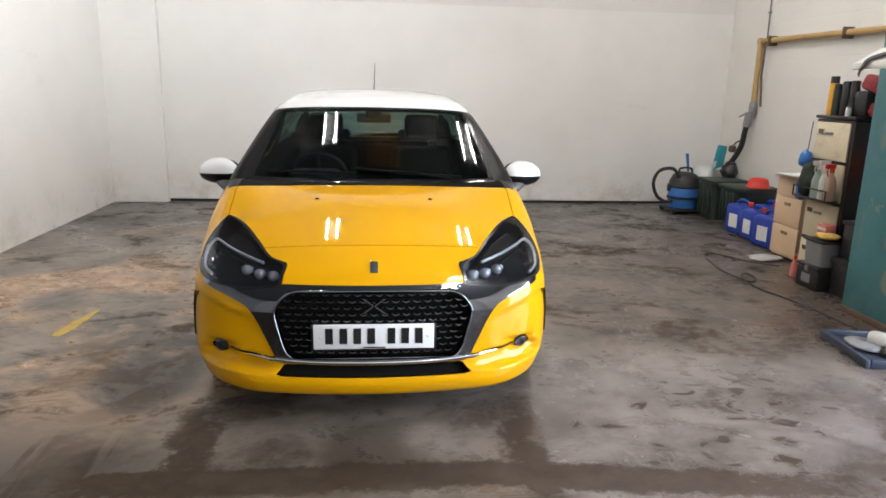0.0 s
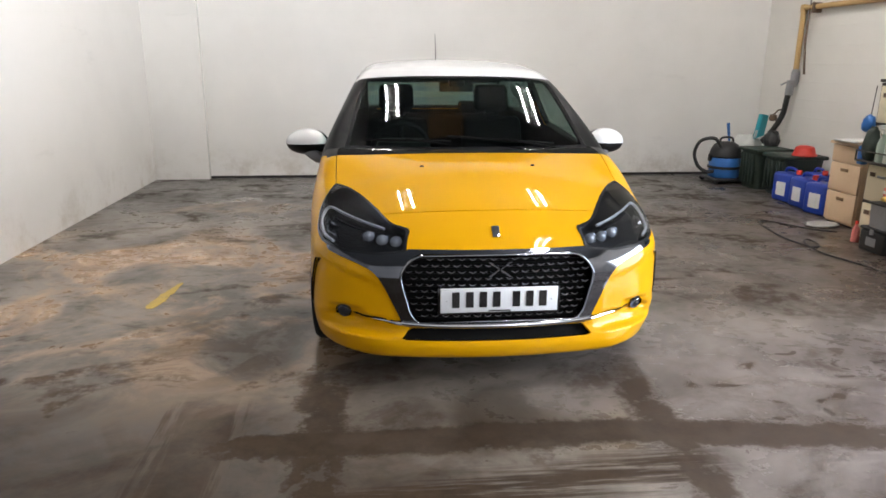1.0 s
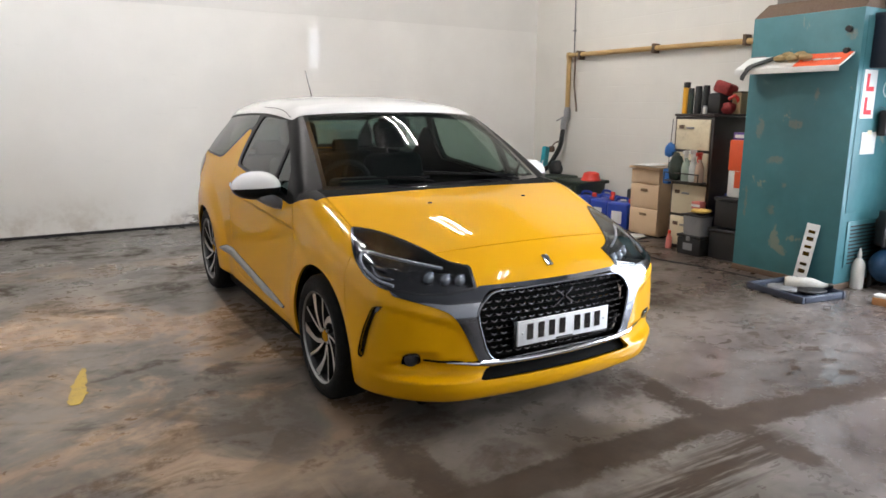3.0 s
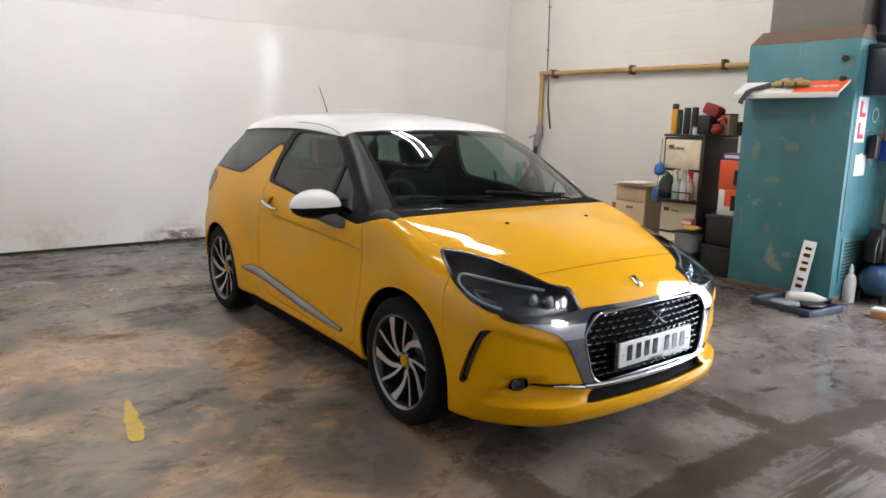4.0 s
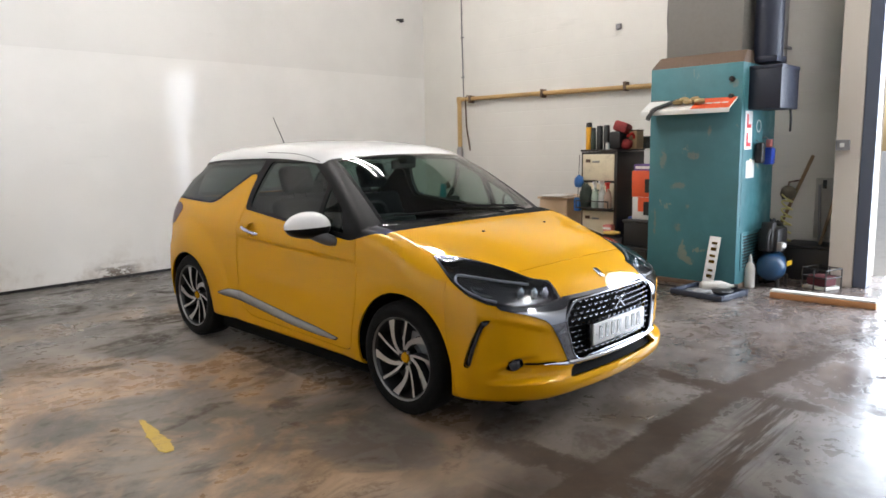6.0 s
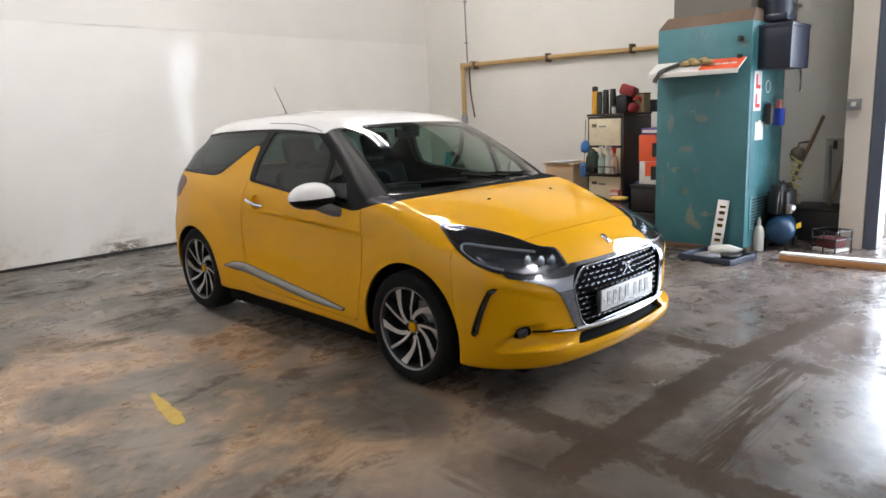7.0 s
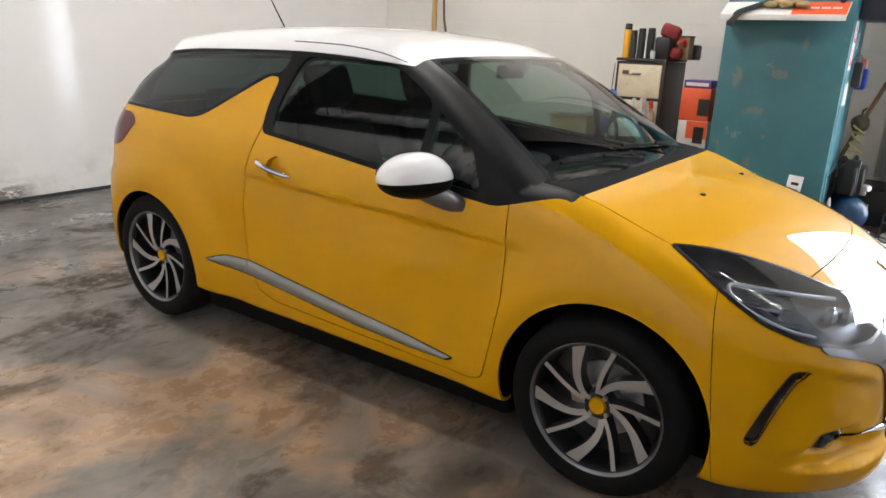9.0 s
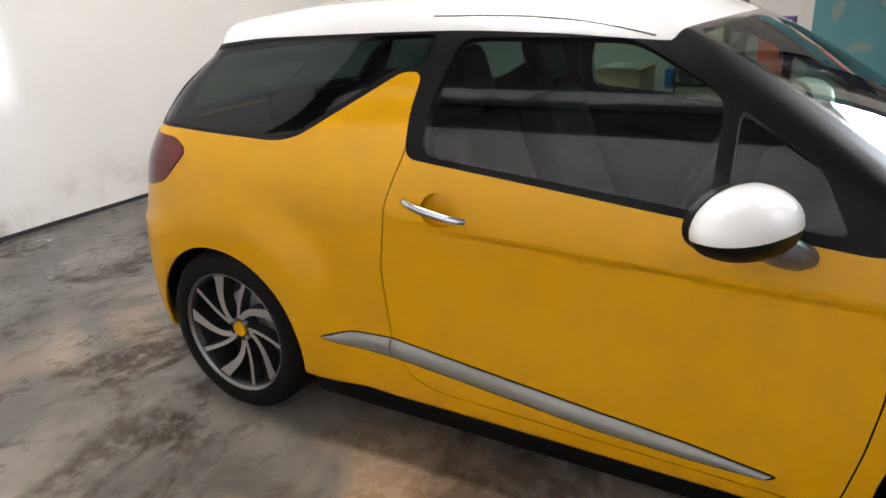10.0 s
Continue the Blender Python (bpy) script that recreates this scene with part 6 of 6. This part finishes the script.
# magnetic tray of odds and ends on the front
sh = thing("sign_tray", (HX, HY0, 1.735), "white and orange folded sign used as a tray", "sign")
bm = bmesh.new()
v = [bm.verts.new(p) for p in ((-0.19, 0.04, 0.0), (-0.19, 0.93, 0.0), (-0.004, 0.93, 0.10), (-0.004, 0.04, 0.10), (-0.19, 0.04, 0.012), (-0.19, 0.93, 0.012), (-0.004, 0.93, 0.115), (-0.004, 0.04, 0.115))]
for f in ((3, 2, 1, 0), (4, 5, 6, 7), (0, 1, 5, 4), (1, 2, 6, 5), (2, 3, 7, 6), (3, 0, 4, 7)):
    bm.faces.new([v[k] for k in f])
part("board", bm, C_WHITE, sh)
part("front_lip", box(-0.196, 0.04, -0.03, -0.190, 0.93, 0.014, 0.002), C_WHITE, sh)
bm = bmesh.new()
v = [bm.verts.new(p) for p in ((-0.19, 0.045, 0.0145), (-0.19, 0.42, 0.0145), (-0.006, 0.42, 0.1165), (-0.006, 0.045, 0.1165))]
bm.faces.new(v)
part("orange_half", bm, C_ORANGE, sh)
for k in range(4):
    bm = box(-0.012, -0.03, 0, 0.012, 0.03, 0.003)
    bmesh.ops.transform(bm, matrix=pose(-0.10, 0.12 + k * 0.075, 0.0645, 0, -29, 0), verts=bm.verts)
    part("letter_bar", bm, C_WHITE, sh)
bm = bmesh.new()
rows = []
across = Vector((0.42, 0.86, 0.26)).normalized() * 0.034
lift = Vector((-0.4, 0.0, 0.9)).normalized() * 0.006
for p in smooth_path([(-0.02, 0.58, 0.125), (-0.10, 0.68, 0.080), (-0.19, 0.78, 0.030), (-0.204, 0.83, -0.03), (-0.202, 0.85, -0.075)], 5):
    rows.append([bm.verts.new(p + k) for k in (-across, across, across + lift, -across + lift)])
for p, q in zip(rows, rows[1:]):
    for k in range(4):
        bm.faces.new((p[k], p[(k + 1) % 4], q[(k + 1) % 4], q[k]))
bm.faces.new(rows[0])
bm.faces.new(rows[-1][::-1])
bmesh.ops.recalc_face_normals(bm, faces=bm.faces)
strap = mesh_object("black_strap", bm, C_BLACK, None, "", 60)
strap.location = (HX, HY0, 1.735)
tagged(strap, "black webbing strap lying across the sign tray", "strap")
for k in range(5):
    blob("work_glove", (HX - 0.11 + 0.02 * (k % 2), HY0 + 0.36 + 0.055 * k, 1.800 + 0.02 * (k % 2)), (0.045, 0.05, 0.028), C_GLOVE, "tan knitted work glove on the sign tray", "glove", 31 + k)

# stickers on the heater's side
M_LRED = mat("red_print", (0.62, 0.03, 0.04), 0.5)
lp = thing("learner_plates", (HX + 0.17, HY0 - 0.0022, 1.02), "two white learner plates with red letters stuck on", "sticker")
part("sheet", box(-0.09, -0.004, 0.335, 0.09, 0.0, 0.70), C_WHITE, lp)
for z in (0.365, 0.54):
    part("letter_l", extrude_outline(((-0.05, 0), (0.055, 0), (0.055, 0.035), (-0.015, 0.035), (-0.015, 0.13), (-0.05, 0.13)), 0.002, pose(0, -0.0045, z, 90, 0, 0)), M_LRED, lp)
nt = thing("paper_note", (HX + 0.24, HY0 - 0.0062, 1.08), "blank white paper taped to the heater", "note")
part("sheet", box(-0.10, -0.003, 0.0, 0.10, 0.0, 0.17), C_WHITE, nt)
part("tape", box(-0.03, -0.0045, 0.15, 0.03, -0.0032, 0.185), C_CREAM, nt)
rs = thing("ring_sticker", (HX + 0.42, HY0 - 0.0075, 1.58), "round white outline sticker on the heater", "sticker")
part("ring", lathe([(0.05, 0), (0.05, 0.002), (0.062, 0.002), (0.062, 0)], 28, pose(0, 0, 0, 90, 0, 0)), C_WHITE, rs)
sp = thing("hanging_spray", (HX + 0.55, HY0 - 0.07, 1.20), "blue spray bottle hung on the heater's side", "spray bottle")
part("bottle", box(-0.05, -0.045, 0, 0.07, 0.045, 0.17, 0.02), C_BLUE, sp)
part("spray_head", box(-0.03, -0.025, 0.17, 0.03, 0.025, 0.25, 0.01), C_PINK, sp)
part("hook", tube([(0, 0.0, 0.24), (0, 0.03, 0.27), (0, 0.066, 0.27)], 0.005, 6), C_STEEL, sp)
bh = thing("hanging_brush", (HX + 0.36, HY0 - 0.055, 1.22), "black brush hung on the heater's side", "brush")
part("brush", box(-0.05, -0.035, 0, 0.05, 0.035, 0.20, 0.02), C_BLACK, bh)
part("hook", tube([(0, 0.0, 0.19), (0, 0.03, 0.22), (0, 0.052, 0.22)], 0.005, 6), C_STEEL, bh)

# ---- floor clutter ----
ns_ = thing("spare_plate", (3.30, 3.775, 0.0), "white number plate with dark bars leaning on the heater", "number plate")
LEAN_PLATE = pose(0, 0, 0.004, 0, 9, 0) @ pose(0, 0, 0, 4, 0, 0)
bm = box(-0.003, -0.056, 0.0, 0.003, 0.056, 0.52, 0.002)
bmesh.ops.transform(bm, matrix=LEAN_PLATE, verts=bm.verts)
part("plate", bm, M_PLATE, ns_)
for k in range(7):
    z = 0.05 + k * 0.062 + (0.02 if k > 2 else 0)
    bm = box(-0.0055, -0.030, z, -0.0032, 0.026, z + 0.024 + 0.008 * (k % 2))
    bmesh.ops.transform(bm, matrix=LEAN_PLATE, verts=bm.verts)
    part("character_bar", bm, M_GLOSSBLACK, ns_)

tr = thing("drip_tray", (3.08, 3.66, 0), "slate-blue plastic drip tray on the floor", "tray", turn=-8)
part("base", box(-0.22, -0.26, 0.0, 0.22, 0.26, 0.015, 0.004), C_TRAY, tr)
for x0, y0, x1, y1 in ((-0.23, -0.27, -0.20, 0.27), (0.20, -0.27, 0.23, 0.27), (-0.198, -0.27, 0.198, -0.24), (-0.198, 0.24, 0.198, 0.27)):
    part("rim", box(x0, y0, 0.0, x1, y1, 0.055, 0.008), C_TRAY, tr)
blob("oily_rag", (3.02, 3.72, 0.017), (0.10, 0.13, 0.022), C_GREY, "grey oily rag in the drip tray", "rag", 41)
blob("dark_rag", (3.14, 3.56, 0.017), (0.12, 0.10, 0.026), C_BLACK, "black oily rag in the drip tray", "rag", 42)
pol = thing("bottle_lying", (3.14, 3.62, 0.075), "white plastic bottle lying across the tray", "bottle", turn=-50)
part("bottle", lathe([(0, -0.14), (0.04, -0.14), (0.052, -0.12), (0.052, 0.05), (0.03, 0.11), (0.016, 0.15), (0.016, 0.18), (0, 0.18)], 20, pose(0, 0, 0, 0, 90, 0)), C_RAG, pol)
part("cap", lathe([(0.02, 0.165), (0.02, 0.20), (0, 0.20)], 14, pose(0, 0, 0, 0, 90, 0)), C_BLACK, pol)
wb = thing("white_bottle", (3.66, 3.50, 0), "white plastic bottle with a narrow neck", "bottle")
part("bottle", lathe([(0, 0), (0.046, 0), (0.050, 0.012), (0.050, 0.19), (0.035, 0.23), (0.016, 0.25), (0.016, 0.27), (0, 0.27)], 24), C_WHITE, wb)
part("nozzle", lathe([(0.018, 0.265), (0.016, 0.29), (0.006, 0.33), (0, 0.33)], 14), C_WHITE, wb)
pk = thing("timber_batten", (3.36, 2.76, 0), "white-topped wooden batten lying on the floor", "batten", turn=4)
part("batten", box(-0.05, -0.42, 0.0, 0.05, 0.42, 0.055, 0.004), shade("orange_stained_timber", (0.42, 0.20, 0.08), 0.6), pk)
part("white_strip", box(-0.048, -0.42, 0.0555, 0.05, 0.42, 0.075, 0.004), C_WHITE, pk)

# compressor with its coiled hose
cp = thing("air_compressor", (3.92, 3.385, 0), "small blue tank air compressor with a black motor", "compressor")
part("tank", lathe([(0, -0.26), (0.07, -0.25), (0.125, -0.20), (0.135, -0.15), (0.135, 0.15), (0.125, 0.20), (0.07, 0.25), (0, 0.26)], 28, pose(0, 0, 0.20, 0, 90, 17)), shade("mid_blue_enamel", (0.008, 0.045, 0.11), 0.35), cp)
part("tank_sticker", box(-0.02, -0.152, 0.20, 0.12, -0.142, 0.25), C_YELLOW, cp)
part("motor", box(-0.12, -0.09, 0.34, 0.16, 0.11, 0.58, 0.03), C_BLACK, cp)
part("cylinder_head", box(-0.17, -0.05, 0.36, -0.06, 0.06, 0.64, 0.01), C_BLACK, cp)
part("gauge", lathe([(0, 0.02), (0.024, 0.018), (0.028, 0)], 16, pose(-0.10, -0.13, 0.42, 90, 0, -30)), C_WHITE, cp)
part("regulator", box(-0.13, -0.125, 0.36, -0.07, -0.08, 0.45, 0.006), C_STEEL, cp)
part("carry_bar", tube(smooth_path([(-0.2, -0.02, 0.36), (-0.22, -0.03, 0.52), (0.0, 0.0, 0.66), (0.2, 0.05, 0.52), (0.19, 0.05, 0.36)], 4), 0.014, 8), C_BLACK, cp)
for x, y in ((-0.12, -0.10), (0.12, -0.10), (-0.1, 0.1), (0.12, 0.1)):
    part("foot", lathe([(0, 0), (0.02, 0), (0.018, 0.10), (0, 0.10)], 10, pose(x, y, 0)), C_BLACK, cp)
bkw = thing("black_sack", (4.36, 3.62, 0), "black rubbish sack slumped behind the compressor", "bag")
blob("sack", (0, 0, 0), (0.27, 0.22, 0.34), C_BLACK, "", "", 51, parent=bkw)
blob("sack_neck", (0.02, 0, 0.48), (0.10, 0.08, 0.08), C_BLACK, "", "", 52, parent=bkw)
hk = thing("coiled_hose", (4.50, 3.43, 0), "yellow coiled air hose hung from a wall hook", "hose")
pts = []
for k in range(150):
    t = k / 149
    a = t * 2 * math.pi * 9
    cx, cy, cz = -0.02 - 0.10 * max(0, t - 0.75) * 4, 0.02, 0.88 - 0.64 * min(1, t / 0.85)
    r = 0.05
    pts.append((cx + r * math.cos(a), cy + r * math.sin(a), cz + 0.02 * math.sin(a)))
pts += [Vector((-0.16, 0.0, 0.50)), Vector((-0.27, 0.04, 0.56)), Vector((-0.32, 0.08, 0.46)), Vector((-0.40, 0.06, 0.55)), Vector((-0.44, 0.09, 0.45))]
part("coil", tube(pts, 0.010, 6), C_COIL, hk)
part("wall_hook", tube([(RIGHT - 4.50, 0.02, 1.00), (0.02, 0.02, 1.00), (-0.02, 0.02, 0.94)], 0.010, 8), C_RUST, hk)
blob("hose_knot", (0, 0.02, 0.82), (0.075, 0.075, 0.075), shade("dark_rope", (0.10, 0.085, 0.06), 0.9), "", "", 55, parent=hk)
lowb = thing("low_cabinet", (4.55, 3.22, 0), "low black box against the wall", "box")
part("box_body", box(-0.20, -0.24, 0.0, 0.24, 0.24, 0.33, 0.01), C_BLACK, lowb)
part("box_top", box(-0.21, -0.25, 0.335, 0.25, 0.25, 0.355, 0.004), C_BLACK, lowb)

# wire basket
wbk = thing("wire_basket", (4.02, 2.95, 0), "dark wire basket with a red lining", "basket", turn=-20)
part("tray", box(-0.11, -0.12, 0.0, 0.11, 0.12, 0.03, 0.006), C_RAG, wbk)
part("lining", box(-0.09, -0.10, 0.031, 0.09, 0.10, 0.13, 0.02), shade("dark_red_cloth", (0.10, 0.02, 0.025), 0.8), wbk)
for z in (0.12, 0.20):
    part("hoop", tube([(-0.115, -0.125, z), (0.115, -0.125, z), (0.115, 0.125, z), (-0.115, 0.125, z), (-0.115, -0.125, z)], 0.007, 6), C_BLACK, wbk)
for x in (-0.115, 0.115):
    for y in (-0.125, 0.0, 0.125):
        part("upright", tube([(x, y, 0.0), (x, y, 0.20)], 0.007, 6), C_BLACK, wbk)

# poles, board and switch on the wall
for x0, y0, x1, y1, z1, r, m, lab in ((4.66, 3.76, 4.82, 3.32, 1.27, 0.019, C_WOOD, "worn broom handle leaning on the wall"),
                                      (4.70, 3.17, 4.81, 3.235, 0.96, 0.015, C_STEEL, "thin metal bar leaning in the corner"),
                                      (4.44, 3.18, 4.80, 3.04, 1.02, 0.016, C_WOOD, "pale wooden pole leaning in the corner")):
    t = thing("leaning_pole", (x0, y0, 0), lab, "pole", "poles by the pier")
    part("shaft", tube([(0, 0, 0.012), (x1 - x0, y1 - y0, z1)], r, 10), m, t)
    part("ferrule", tube([(0, 0, 0.0), ((x1 - x0) * 0.08, (y1 - y0) * 0.08, z1 * 0.08)], r * 1.3, 10), C_BLACK, t)
wp = thing("wall_board", (RIGHT - 0.001, 3.18, 0.38), "pale grey board fixed to the wall", "board")
part("board", box(-0.02, -0.07, 0.0, 0.0, 0.10, 0.65, 0.004), C_RAG, wp)
part("clip", box(-0.035, -0.01, 0.54, -0.021, 0.03, 0.63, 0.004), C_BLACK, wp)
sw_ = thing("light_switch", (4.22, 2.885, 1.33), "grey metal switch box on the pier", "switch")
part("switch_box", box(-0.045, -0.06, 0, -0.001, 0.06, 0.10, 0.006), C_GREY, sw_)
part("rocker", box(-0.052, -0.02, 0.03, -0.0455, 0.02, 0.07, 0.002), C_WHITE, sw_)

# electric cable on the floor
cable = mesh_object("extension_cable", tube(smooth_path([(3.68, 5.72, 0.007), (3.50, 5.86, 0.007), (3.30, 6.20, 0.007), (3.16, 6.12, 0.007), (3.10, 5.85, 0.007), (3.06, 5.50, 0.007), (3.12, 5.22, 0.007), (3.22, 5.30, 0.007), (3.20, 5.42, 0.022), (3.10, 5.32, 0.022), (3.08, 5.05, 0.007), (3.15, 4.75, 0.007), (3.20, 4.40, 0.007), (3.22, 4.05, 0.007)], 6), 0.007, 6), C_BLACK, None, "", 180)
tagged(cable, "black extension cable looped across the floor", "cable")

# painted mark on the floor, scuffed patch and cracks at the foot of the back wall
def ragged_strip(x0, y0, x1, y1, half, seed, steps=26):
    """A worn painted stroke with a torn outline."""
    a, b = [], []
    d = Vector((x1 - x0, y1 - y0, 0))
    side = Vector((-d.y, d.x, 0)).normalized()
    for k in range(steps + 1):
        t = k / steps
        c = Vector((x0, y0, 0)) + d * t
        w = half * min(1, 0.5 + 4 * t) * (1 - 0.75 * t ** 2)
        for line, sg in ((a, 1), (b, -1)):
            q = c + side * sg * w * (1 + 0.45 * noise.noise(Vector((t * 9, sg * 3 + seed, 0))) + 0.25 * noise.noise(Vector((t * 31, sg * 5 + seed, 1))))
            line.append((q.x, q.y))
    return a + b[::-1]


yl = mesh_object("trim_floor_line", extrude_outline(ragged_strip(-1.935, 4.15, -1.868, 4.66, 0.040, 2), 0.003), M_YELLOWLINE)
tagged(yl, "short worn yellow line painted on the concrete", "floor marking", kind="structure")
# black strip that paints in the dark gap under the back wall
slab("wall_gap_strip", -2.66, BACK - 0.012, 0.0, RIGHT, BACK - 0.001, 0.03, C_BLACK, "black strip standing in for the dark gap along the foot of the back wall", "skirting")
